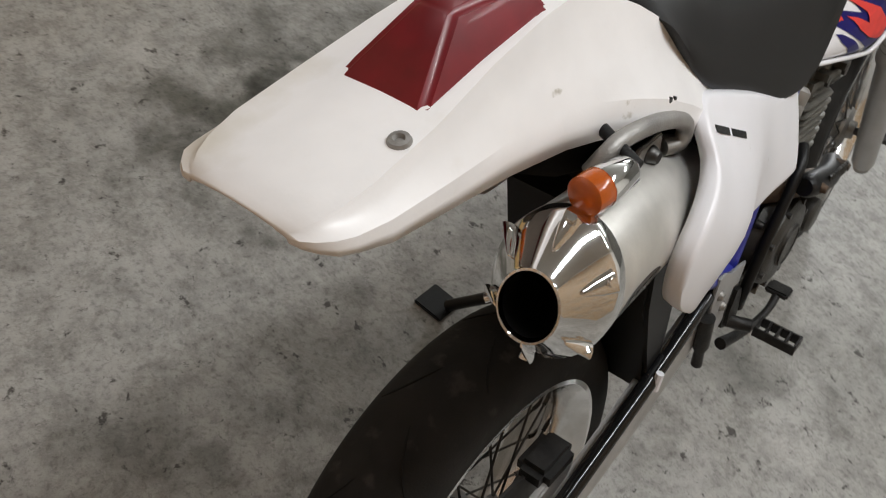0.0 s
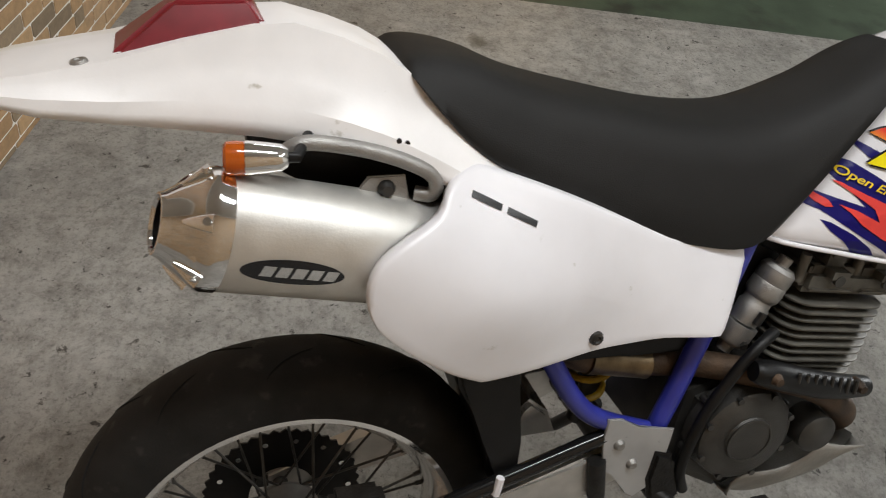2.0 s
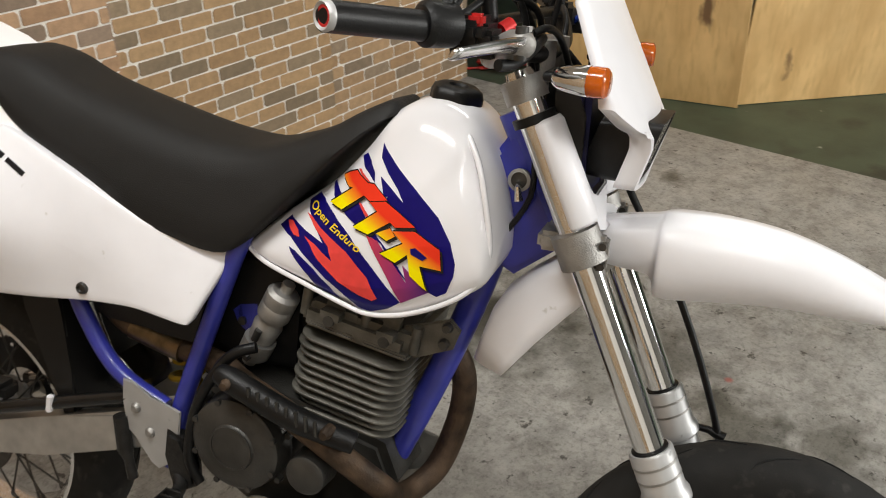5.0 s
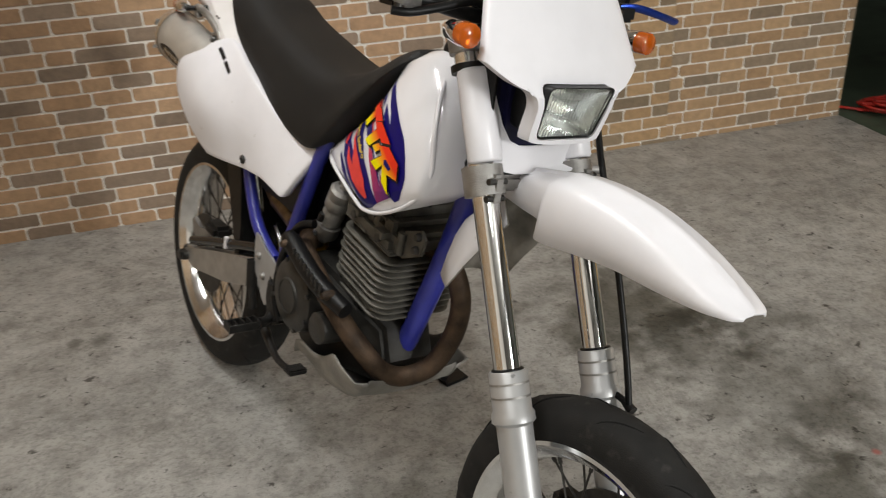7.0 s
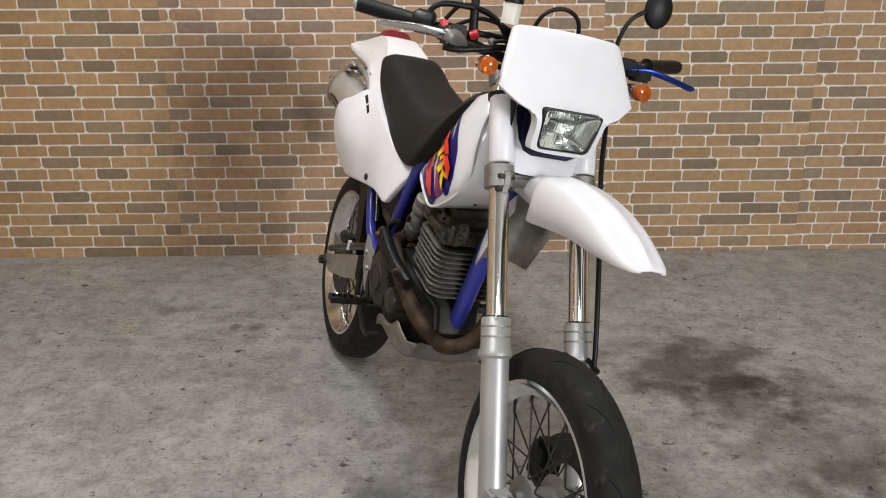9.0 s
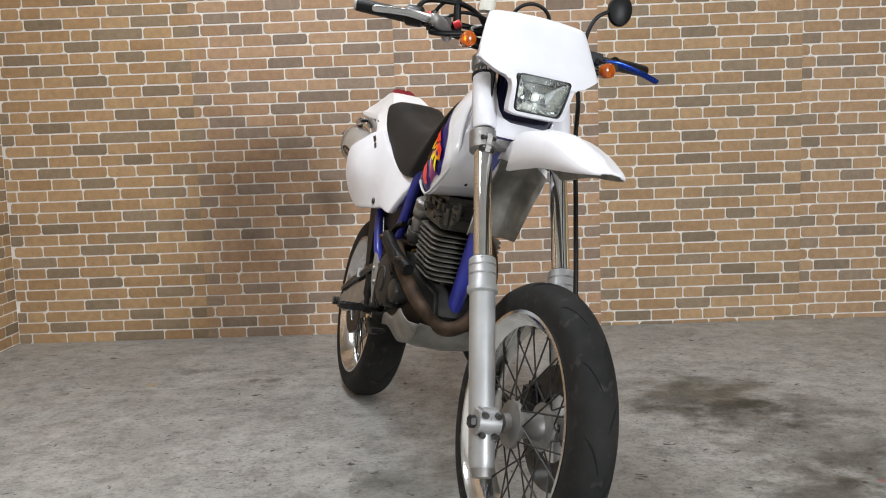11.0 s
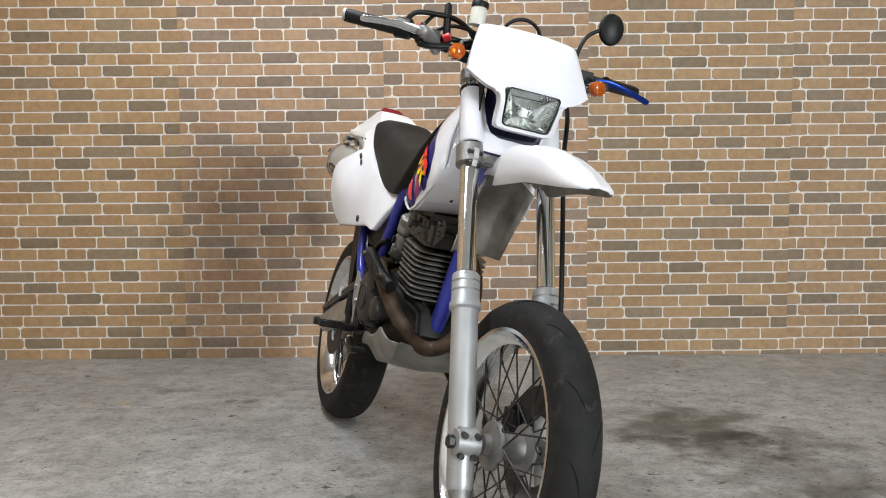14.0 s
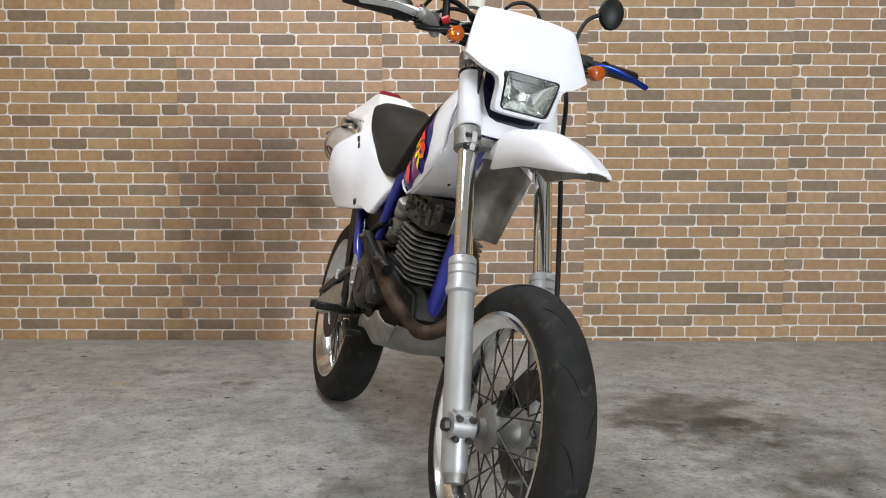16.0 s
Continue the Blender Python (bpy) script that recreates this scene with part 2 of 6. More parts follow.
def blotch(mat, scale, low, high, tint, stretch=(1, 1, 1)):
    """Lay patches of another tint over a material's colour."""
    nodes, links = mat.node_tree.nodes, mat.node_tree.links
    sock = nodes["Principled BSDF"].inputs["Base Color"]
    old = sock.links[0].from_socket
    coord, mapping, tex = nodes.new("ShaderNodeTexCoord"), nodes.new("ShaderNodeMapping"), nodes.new("ShaderNodeTexNoise")
    mapping.inputs["Scale"].default_value = stretch
    tex.inputs["Scale"].default_value, tex.inputs["Detail"].default_value = scale, 7
    links.new(coord.outputs["Object"], mapping.inputs["Vector"])
    links.new(mapping.outputs["Vector"], tex.inputs["Vector"])
    edge = nodes.new("ShaderNodeMapRange")
    edge.inputs["From Min"].default_value, edge.inputs["From Max"].default_value = low, high
    links.new(tex.outputs["Fac"], edge.inputs["Value"])
    mix = nodes.new("ShaderNodeMix")
    mix.data_type = "RGBA"
    links.new(edge.outputs["Result"], mix.inputs[0])
    links.new(old, mix.inputs[6])
    mix.inputs[7].default_value = (*tint, 1)
    links.new(mix.outputs[2], sock)


blotch(GREEN, 3.5, 0.56, 0.7, (0.03, 0.036, 0.026))
blotch(GREEN, 11, 0.69, 0.74, (0.3, 0.33, 0.28))
blotch(PLY, 2.6, 0.42, 0.75, (0.6, 0.36, 0.14), (3.2, 3.2, 1.0))
blotch(PLY, 9, 0.5, 0.8, (0.62, 0.38, 0.15), (6, 6, 0.7))
blotch(PLY, 2.3, 0.68, 0.72, (0.2, 0.11, 0.05), (2, 2, 0.9))
RUBBER.node_tree.nodes["Principled BSDF"].inputs["Specular IOR Level"].default_value = 0.3
blotch(RUBBER, 7, 0.45, 0.75, (0.02, 0.019, 0.0175))
blotch(RUBBER, 38, 0.6, 0.72, (0.034, 0.032, 0.029))
blotch(SLIDER, 60, 0.68, 0.74, (0.25, 0.25, 0.25))
blotch(AGED, 9, 0.58, 0.8, (0.66, 0.62, 0.54))
blotch(AGED, 30, 0.69, 0.75, (0.46, 0.43, 0.37))
blotch(WHITE, 26, 0.7, 0.76, (0.5, 0.48, 0.44))


def brick_material(name, color, second):
    """Printed brick facing: each brick its own tone, with soft mottling and fine grain."""
    mat = bpy.data.materials.new(name)
    mat.use_nodes = True
    nodes, links = mat.node_tree.nodes, mat.node_tree.links
    bsdf = nodes["Principled BSDF"]
    bsdf.inputs["Roughness"].default_value = 0.72
    info, geo = nodes.new("ShaderNodeObjectInfo"), nodes.new("ShaderNodeNewGeometry")
    add = nodes.new("ShaderNodeMath")
    add.operation = "ADD"
    links.new(info.outputs["Random"], add.inputs[0])
    links.new(geo.outputs["Random Per Island"], add.inputs[1])
    frac = nodes.new("ShaderNodeMath")
    frac.operation = "FRACT"
    links.new(add.outputs[0], frac.inputs[0])
    tone = nodes.new("ShaderNodeValToRGB")
    tone.color_ramp.elements[0].color, tone.color_ramp.elements[1].color = (*color, 1), (*second, 1)
    links.new(frac.outputs[0], tone.inputs["Fac"])
    tex = nodes.new("ShaderNodeTexNoise")
    tex.inputs["Scale"].default_value, tex.inputs["Detail"].default_value, tex.inputs["Roughness"].default_value = 32, 7, 0.7
    links.new(geo.outputs["Position"], tex.inputs["Vector"])
    grain = nodes.new("ShaderNodeValToRGB")
    grain.color_ramp.elements[0].position, grain.color_ramp.elements[1].position = 0.25, 0.7
    grain.color_ramp.elements[0].color, grain.color_ramp.elements[1].color = (0.68, 0.68, 0.68, 1), (1.12, 1.1, 1.08, 1)
    links.new(tex.outputs["Fac"], grain.inputs["Fac"])
    mix = nodes.new("ShaderNodeMix")
    mix.data_type, mix.blend_type = "RGBA", "MULTIPLY"
    mix.inputs[0].default_value = 1.0
    links.new(tone.outputs["Color"], mix.inputs[6])
    links.new(grain.outputs["Color"], mix.inputs[7])
    # the strips of facing come from different print runs and are tinted a little apart
    axes, batch, tinted = nodes.new("ShaderNodeSeparateXYZ"), nodes.new("ShaderNodeValToRGB"), nodes.new("ShaderNodeMix")
    links.new(geo.outputs["Position"], axes.inputs[0])
    span = nodes.new("ShaderNodeMapRange")
    span.inputs["From Min"].default_value, span.inputs["From Max"].default_value = -1.914, -1.914 + 5 * 0.91
    links.new(axes.outputs["X"], span.inputs["Value"])
    cr = batch.color_ramp
    cr.interpolation = "CONSTANT"
    while len(cr.elements) < 5:
        cr.elements.new(0.9)
    for k, tint in enumerate(((1.0, 0.99, 0.88), (0.98, 0.965, 1.0), (1.05, 1.02, 1.05), (0.98, 0.98, 0.9), (0.96, 0.97, 0.95))):
        cr.elements[k].position, cr.elements[k].color = k / 5, (*tint, 1)
    links.new(span.outputs["Result"], batch.inputs["Fac"])
    tinted.data_type, tinted.blend_type = "RGBA", "MULTIPLY"
    tinted.inputs[0].default_value = 1.0
    links.new(mix.outputs[2], tinted.inputs[6])
    links.new(batch.outputs["Color"], tinted.inputs[7])
    links.new(tinted.outputs[2], bsdf.inputs["Base Color"])
    bmp = nodes.new("ShaderNodeBump")
    bmp.inputs["Strength"].default_value, bmp.inputs["Distance"].default_value = 0.35, 0.002
    fine = nodes.new("ShaderNodeTexNoise")
    fine.inputs["Scale"].default_value, fine.inputs["Detail"].default_value = 160, 4
    links.new(geo.outputs["Position"], fine.inputs["Vector"])
    links.new(fine.outputs["Fac"], bmp.inputs["Height"])
    links.new(bmp.outputs["Normal"], bsdf.inputs["Normal"])
    return mat


def soot_and_shade(mat):
    """Patches on the facing behind where exhausts stand, part smoke-black, part painted bike shade: centre x, height,
    size, strength.
    """
    nodes, links = mat.node_tree.nodes, mat.node_tree.links
    sock = nodes["Principled BSDF"].inputs["Base Color"]
    geo, warp = nodes.new("ShaderNodeNewGeometry"), nodes.new("ShaderNodeTexNoise")
    warp.inputs["Scale"].default_value, warp.inputs["Detail"].default_value = 5, 5
    links.new(geo.outputs["Position"], warp.inputs["Vector"])
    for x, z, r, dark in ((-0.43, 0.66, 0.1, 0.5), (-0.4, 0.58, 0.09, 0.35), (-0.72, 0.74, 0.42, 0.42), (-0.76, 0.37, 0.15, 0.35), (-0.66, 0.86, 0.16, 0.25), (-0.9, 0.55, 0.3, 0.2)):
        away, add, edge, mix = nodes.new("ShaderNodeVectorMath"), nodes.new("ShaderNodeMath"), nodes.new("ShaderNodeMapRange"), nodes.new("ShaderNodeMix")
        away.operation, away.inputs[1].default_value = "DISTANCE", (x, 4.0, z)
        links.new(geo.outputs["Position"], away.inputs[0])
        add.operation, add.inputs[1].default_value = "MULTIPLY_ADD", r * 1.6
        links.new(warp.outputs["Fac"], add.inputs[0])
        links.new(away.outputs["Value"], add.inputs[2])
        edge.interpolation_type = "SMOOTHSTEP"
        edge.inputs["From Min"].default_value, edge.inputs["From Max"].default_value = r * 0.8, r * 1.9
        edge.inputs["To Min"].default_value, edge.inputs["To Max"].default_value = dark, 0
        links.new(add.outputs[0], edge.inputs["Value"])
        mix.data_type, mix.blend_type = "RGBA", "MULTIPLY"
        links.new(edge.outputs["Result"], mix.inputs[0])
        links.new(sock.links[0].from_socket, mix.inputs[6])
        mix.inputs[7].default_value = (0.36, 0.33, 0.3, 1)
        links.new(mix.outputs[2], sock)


BRICK = brick_material("brick", (0.365, 0.228, 0.125), (0.475, 0.312, 0.178))
BRICKDARK = brick_material("dark_brick", (0.225, 0.167, 0.115), (0.31, 0.232, 0.162))
MORTAR = material("mortar", (0.75, 0.715, 0.655), 0.8, 0, 20, 0.1, 0.3, 200)
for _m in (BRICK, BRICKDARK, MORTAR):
    soot_and_shade(_m)
PLASTER = material("plaster", (0.26, 0.255, 0.24), 0.8, 0, 2, 0.1)
CEILING = material("ceiling_paint", (0.5, 0.49, 0.46), 0.8, 0, 2, 0.06)
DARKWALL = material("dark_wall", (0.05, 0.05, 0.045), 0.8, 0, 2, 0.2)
HOSE = material("red_hose", (0.5, 0.03, 0.02), 0.45, 0, 20, 0.15)


# ---- mesh helpers ----
def part(name, bm, mat, parent=None, label="", smooth=True, sharp=40):
    bmesh.ops.recalc_face_normals(bm, faces=bm.faces)
    me = bpy.data.meshes.new(name)
    bm.to_mesh(me)
    bm.free()
    for poly in me.polygons:
        poly.use_smooth = smooth
    if smooth:
        me.set_sharp_from_angle(angle=radians(sharp))
    me.materials.append(mat)
    ob = new(name, me)
    if parent:
        ob.parent = parent
    if label:
        ob["label"] = label
    return ob


def empty(name, parent=None, at=(0, 0, 0)):
    ob = new(name)
    ob.empty_display_size = 0.05
    if parent:
        ob.parent = parent
    ob.location = at
    return ob


def curve_points(pts, steps=8, closed=False):
    """Catmull-Rom through the points."""
    pts = [Vector(p) for p in pts]
    n, out = len(pts), []
    for i in range(n if closed else n - 1):
        if closed:
            a, b, c, d = pts[(i - 1) % n], pts[i], pts[(i + 1) % n], pts[(i + 2) % n]
        else:
            a, b, c, d = pts[max(i - 1, 0)], pts[i], pts[i + 1], pts[min(i + 2, n - 1)]
        for k in range(steps):
            t = k / steps
            out.append(0.5 * ((2 * b) + (c - a) * t + (2 * a - 5 * b + 4 * c - d) * t * t + (3 * b - a - 3 * c + d) * t ** 3))
    if not closed:
        out.append(pts[-1])
    return out


def rings(bm, loops, close=True, caps=True):
    """Skin a list of equal rings of points."""
    rows = [[bm.verts.new(p) for p in loop] for loop in loops]
    n = len(rows[0])
    for a, b in zip(rows, rows[1:]):
        for i in range(n if close else n - 1):
            j = (i + 1) % n
            bm.faces.new((a[i], a[j], b[j], b[i]))
    if caps and close:
        bm.faces.new(list(reversed(rows[0])))
        bm.faces.new(rows[-1])
    return rows


def tube(pts, r, seg=12, smooth=6, bm=None, flat=1.0):
    """A tube along a path; r is one radius or one per given point."""
    bm = bm or bmesh.new()
    n = len(pts)
    path = curve_points(pts, smooth) if smooth > 1 and n > 2 else [Vector(p) for p in pts]
    radii = [r] * len(path) if not isinstance(r, (list, tuple)) else [float(np.interp(i * (n - 1) / (len(path) - 1), range(n), r)) for i in range(len(path))]
    loops, side = [], None
    for i, p in enumerate(path):
        ahead = (path[min(i + 1, len(path) - 1)] - path[max(i - 1, 0)]).normalized()
        if side is None:
            side = ahead.orthogonal().normalized()
        side = (side - ahead * side.dot(ahead)).normalized()
        up = ahead.cross(side)
        loops.append([p + radii[i] * (math.cos(a) * side + flat * math.sin(a) * up) for a in (2 * math.pi * k / seg for k in range(seg))])
    rings(bm, loops)
    return bm


def revolve(profile, seg=48, bm=None, origin=(0, 0, 0), axis=(0, 1, 0), closed=False):
    """Turn (radius, along) pairs round an axis."""
    bm = bm or bmesh.new()
    axis = Vector(axis).normalized()
    a = axis.orthogonal().normalized()
    b = axis.cross(a)
    o = Vector(origin)
    loops = []
    for k in range(seg):
        t = 2 * math.pi * k / seg
        d = math.cos(t) * a + math.sin(t) * b
        loops.append([o + d * r + axis * h for r, h in profile])
    rows = [[bm.verts.new(p) for p in loop] for loop in loops]
    m = len(profile)
    for k in range(seg):
        x, y = rows[k], rows[(k + 1) % seg]
        for i in range(m if closed else m - 1):
            j = (i + 1) % m
            bm.faces.new((x[i], x[j], y[j], y[i]))
    bmesh.ops.remove_doubles(bm, verts=bm.verts, dist=1e-6)
    return bm


def block(x0, x1, y0, y1, z0, z1, bevel=0.004, bm=None, seg=2):
    bm = bm or bmesh.new()
    made = bmesh.ops.create_cube(bm, size=1.0)["verts"]
    for v in made:
        v.co = Vector(((x0 + x1) / 2 + v.co.x * (x1 - x0), (y0 + y1) / 2 + v.co.y * (y1 - y0), (z0 + z1) / 2 + v.co.z * (z1 - z0)))
    if bevel:
        edges = list({e for v in made for e in v.link_edges})
        bmesh.ops.bevel(bm, geom=edges, offset=bevel, segments=seg, affect="EDGES")
    return bm


def slab(outline, y0, y1, bevel=0.003, bm=None):
    """A plate with an outline of (x, z) points, from y0 to y1."""
    bm = bm or bmesh.new()
    a = [bm.verts.new((x, y0, z)) for x, z in outline]
    b = [bm.verts.new((x, y1, z)) for x, z in outline]
    faces = [bm.faces.new(a), bm.faces.new(list(reversed(b)))]
    n = len(outline)
    for i in range(n):
        bm.faces.new((a[i], b[i], b[(i + 1) % n], a[(i + 1) % n]))
    if bevel:
        bmesh.ops.bevel(bm, geom=list({e for f in faces for e in f.edges}), offset=bevel, segments=2, affect="EDGES")
    return bm


def loft_x(sections, half, steps=4):
    """Skin half-profiles (lists of (y, z), from the middle of the top to the middle of the bottom), mirrored in y, along x.
    sections: (x, values); half(values) gives the half-profile."""
    cols = list(zip(*[(x, *v) for x, v in sections]))
    n, loops = len(sections), []
    path = [Vector((i, 0, 0)) for i in range(n)]
    rows = [curve_points([(c[i], 0, 0) for i in range(n)], steps) for c in cols]
    for k in range(len(rows[0])):
        x, *v = [r[k].x for r in rows]
        prof = half(v)
        right = [Vector((x, -y, z)) for y, z in prof]
        left = [Vector((x, y, z)) for y, z in reversed(prof) if abs(y) > 1e-6]
        loops.append(right + left)
    return loops


def solid(ob, thickness, offset=-1, inner=None):
    m = ob.modifiers.new("thickness", "SOLIDIFY")
    m.thickness, m.offset = thickness, offset
    if inner:
        ob.data.materials.append(inner)
        m.material_offset = 1
    return ob


def smooth01(t):
    t = min(1, max(0, t))
    return t * t * (3 - 2 * t)


def shell(loops):
    bm = bmesh.new()
    rows = [[bm.verts.new(p) for p in loop] for loop in loops]
    for a, b in zip(rows, rows[1:]):
        for i in range(len(a) - 1):
            bm.faces.new((a[i], a[i + 1], b[i + 1], b[i]))
    return bm


def open_loops(sections, half, steps=5):
    """Open half-profiles mirrored in y, along x."""
    out = []
    n = len(sections[0][1])
    rows = [curve_points([(s[0] if c < 0 else s[1][c], 0, 0) for s in sections], steps) for c in range(-1, n)]
    for k in range(len(rows[0])):
        x, *v = [r[k].x for r in rows]
        prof = half(v)
        out.append([Vector((x, -y, z)) for y, z in reversed(prof)] + [Vector((x, y, z)) for y, z in prof[1:]])
    return out


# ---- room ----
WX0, WX1, WY = -1.885, 2.6, 4.0
HIGH = 2.8


def flat_box(name, x0, x1, y0, y1, z0, z1, mat, label, category):
    ob = part(name, block(x0, x1, y0, y1, z0, z1, 0), mat, smooth=False)
    return tagged(ob, label, category, kind="structure")


floor = flat_box("floor", WX0 - 0.2, 2.6, -3.2, WY + 0.15, -0.15, 0, CONCRETE, "worn grey concrete workshop floor with oil stains and painted shade", "floor")
green = flat_box("floor_green", 2.6, 7.0, -3.2, 7.0, -0.15, -0.002, GREEN, "scuffed green painted floor beside the concrete", "floor")
north = flat_box("wall_north", WX0 - 0.15, WX1 - 0.004, WY + 0.004, WY + 0.12, 0, HIGH, MORTAR, "brick-faced wall with pale joints behind the motorcycle", "wall")
west = flat_box("wall_west", WX0 - 0.15, WX0 - 0.004, -3.2, WY + 0.004, 0, HIGH, MORTAR, "brick-faced side wall meeting the back wall", "wall")
flat_box("wall_south", WX0 - 0.2, 2.4, -3.35, -3.2, 0, HIGH, PLASTER, "plain grey wall beside an added, unseen opening", "wall")
flat_box("wall_south_east", 4.8, 7.0, -3.35, -3.2, 0, HIGH, PLASTER, "plain grey wall beside an added, unseen opening", "wall")
flat_box("wall_south_top", 2.4, 4.8, -3.35, -3.2, 2.25, HIGH, PLASTER, "plain grey wall over an added, unseen opening", "wall")
flat_box("wall_east", 7.0, 7.15, -3.35, 7.15, 0, HIGH, PLASTER, "plain grey wall closing the workshop", "wall")
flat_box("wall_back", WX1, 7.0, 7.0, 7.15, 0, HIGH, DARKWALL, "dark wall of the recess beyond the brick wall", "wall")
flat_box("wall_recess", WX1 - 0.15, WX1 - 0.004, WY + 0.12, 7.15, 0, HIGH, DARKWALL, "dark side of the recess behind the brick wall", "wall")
flat_box("ceiling", WX0 - 0.2, 7.15, -3.35, 7.15, HIGH, HIGH + 0.1, CEILING, "plain pale workshop ceiling", "ceiling")

# ---- plywood sheets leaning in the recess ----
def board(name, a, b, high, lean, thick, label):
    """A sheet standing on the floor from a to b, leaning back."""
    a, b = Vector((*a, 0)), Vector((*b, 0))
    along = (b - a).normalized()
    back = Vector((0, 0, 1)).cross(along) * -1
    top = Vector((0, 0, 1)) * high + back * lean
    bm = bmesh.new()
    ra = [a, b, b + top, a + top]
    loops = [ra, [p + back * thick for p in ra]]
    rings(bm, loops)
    bmesh.ops.bevel(bm, geom=list(bm.edges), offset=0.002, segments=1, affect="EDGES")
    ob = part(name, bm, PLY, smooth=False)
    return tagged(ob, label, "plywood sheet", group="plywood sheets")


board("plywood_sheet", (2.745, 3.695), (2.973, 2.815), 1.6, 0.2, 0.012, "pale plywood sheet leaning upright on green floor")
board("plywood_sheet", (2.99, 2.85), (3.704, 2.215), 1.6, 0.2, 0.012, "pale plywood sheet leaning behind the other sheet")


# ---- motorcycle ----
LEAN_DEG = 12.0
HEAD = Vector((0.308, -0.951, 0)).normalized()
SIDE = Vector((-HEAD.y, HEAD.x, 0))
LEFT = math.cos(radians(LEAN_DEG)) * SIDE - math.sin(radians(LEAN_DEG)) * Vector((0, 0, 1))
UP = HEAD.cross(LEFT)
bike = new("motorcycle")
bike.matrix_world = Matrix(((HEAD.x, LEFT.x, UP.x, -0.193), (HEAD.y, LEFT.y, UP.y, 2.977), (HEAD.z, LEFT.z, UP.z, 0), (0, 0, 0, 1)))
tagged(bike, "white trail motorcycle with blue frame leaning on its side stand", "motorcycle")


def cyl(p, q, r, seg=20, bm=None):
    return tube([p, q], r, seg, 1, bm)


# wheels
def wheel(name, at, tyre_r, half_w, rim_r, rim_w):
    w = empty(name, bike, at)
    prof = []
    inner = rim_r - 0.004
    for k in range(25):
        a = math.pi * k / 24
        y = half_w * math.cos(a) * (1 - 0.12 * (1 - math.sin(a)) ** 2)
        r = inner + (tyre_r - inner) * math.sin(a) ** 0.62
        prof.append((r, y))
    prof.append((rim_r - 0.02, -half_w * 0.6))
    prof.append((rim_r - 0.02, half_w * 0.6))
    part("tyre", revolve(prof, 96, closed=True), RUBBER, w, "worn black road tyre")
    rw = rim_w / 2
    rim = [(rim_r, rw), (rim_r, rw - 0.006), (rim_r - 0.008, rw - 0.01), (rim_r - 0.022, rw * 0.45), (rim_r - 0.024, 0), (rim_r - 0.022, -rw * 0.45), (rim_r - 0.008, 0.01 - rw), (rim_r, 0.006 - rw), (rim_r, -rw),
           (rim_r - 0.007, -rw), (rim_r - 0.016, 0.012 - rw), (rim_r - 0.03, -rw * 0.5), (rim_r - 0.035, 0), (rim_r - 0.03, rw * 0.5), (rim_r - 0.016, rw - 0.012), (rim_r - 0.007, rw)]
    part("rim", revolve(rim, 96, closed=True), RIM, w, "polished aluminium rim")
    hub = [(0.0, 0.058), (0.02, 0.058), (0.022, 0.045), (0.048, 0.04), (0.05, 0.032), (0.03, 0.025), (0.026, 0), (0.03, -0.025), (0.05, -0.032), (0.048, -0.04), (0.022, -0.045), (0.02, -0.058), (0.0, -0.058)]
    part("hub", revolve(hub, 40), CAST, w)
    for k in range(36):
        a = 2 * math.pi * k / 36
        s = 1 if k % 2 else -1
        off = 0.55 * (1 if (k // 2) % 2 else -1)
        p = Vector((0.046 * math.cos(a + off), s * 0.036, 0.046 * math.sin(a + off)))
        q = Vector(((rim_r - 0.03) * math.cos(a), s * 0.008, (rim_r - 0.03) * math.sin(a)))
        bm = tube([p, q], 0.0019, 6, 1)
        cyl(q - (q - p).normalized() * 0.014, q, 0.0034, 6, bm)
        part("spoke", bm, STEEL, w)
    return w


FA, RA = Vector((1.346, 0, 0.293)), Vector((-0.036, 0, 0.311))
fw = wheel("front_wheel", FA, 0.293, 0.0475, 0.231, 0.088)
rw_ = wheel("rear_wheel", RA, 0.311, 0.069, 0.237, 0.122)


def disc(name, parent, r0, r1, y, mat):
    bm = revolve([(r0, y - 0.002), (r1, y - 0.002), (r1, y + 0.002), (r0, y + 0.002)], 64, closed=True)
    return part(name, bm, mat, parent)


disc("brake_disc", fw, 0.07, 0.13, 0.062, STEEL)
disc("brake_disc", rw_, 0.06, 0.105, -0.068, STEEL)
teeth = revolve([(0.05, 0.07), (0.112, 0.07), (0.119, 0.0705), (0.119, 0.0735), (0.112, 0.074), (0.05, 0.074)], 176, closed=True)
for v in teeth.verts:
    d = math.hypot(v.co.x, v.co.z)
    if d > 0.117:
        k = 1 - 0.045 * (0.5 + 0.5 * math.cos(44 * math.atan2(v.co.z, v.co.x)))
        v.co.x, v.co.z = v.co.x * k, v.co.z * k
sprocket = part("sprocket", teeth, BLACK, rw_, "black toothed rear sprocket")
# bright dots stand in for lit floor seen through the holes
for k in range(14):
    t = 2 * math.pi * k / 14
    part("sprocket_hole_dot", cyl((0.1 * math.cos(t), 0.0665, 0.1 * math.sin(t)), (0.1 * math.cos(t), 0.0765, 0.1 * math.sin(t)), 0.0042, 8), RIM, sprocket)

# fork: direction from the bottom to the top
FB, FT = Vector((1.378, 0, 0.2)), Vector((0.984, 0, 1.03))
FD = (FT - FB).normalized()


def fork_at(z, y):
    t = (z - FB.z) / (FT.z - FB.z)
    p = FB.lerp(FT, t)
    return Vector((p.x, y, p.z))


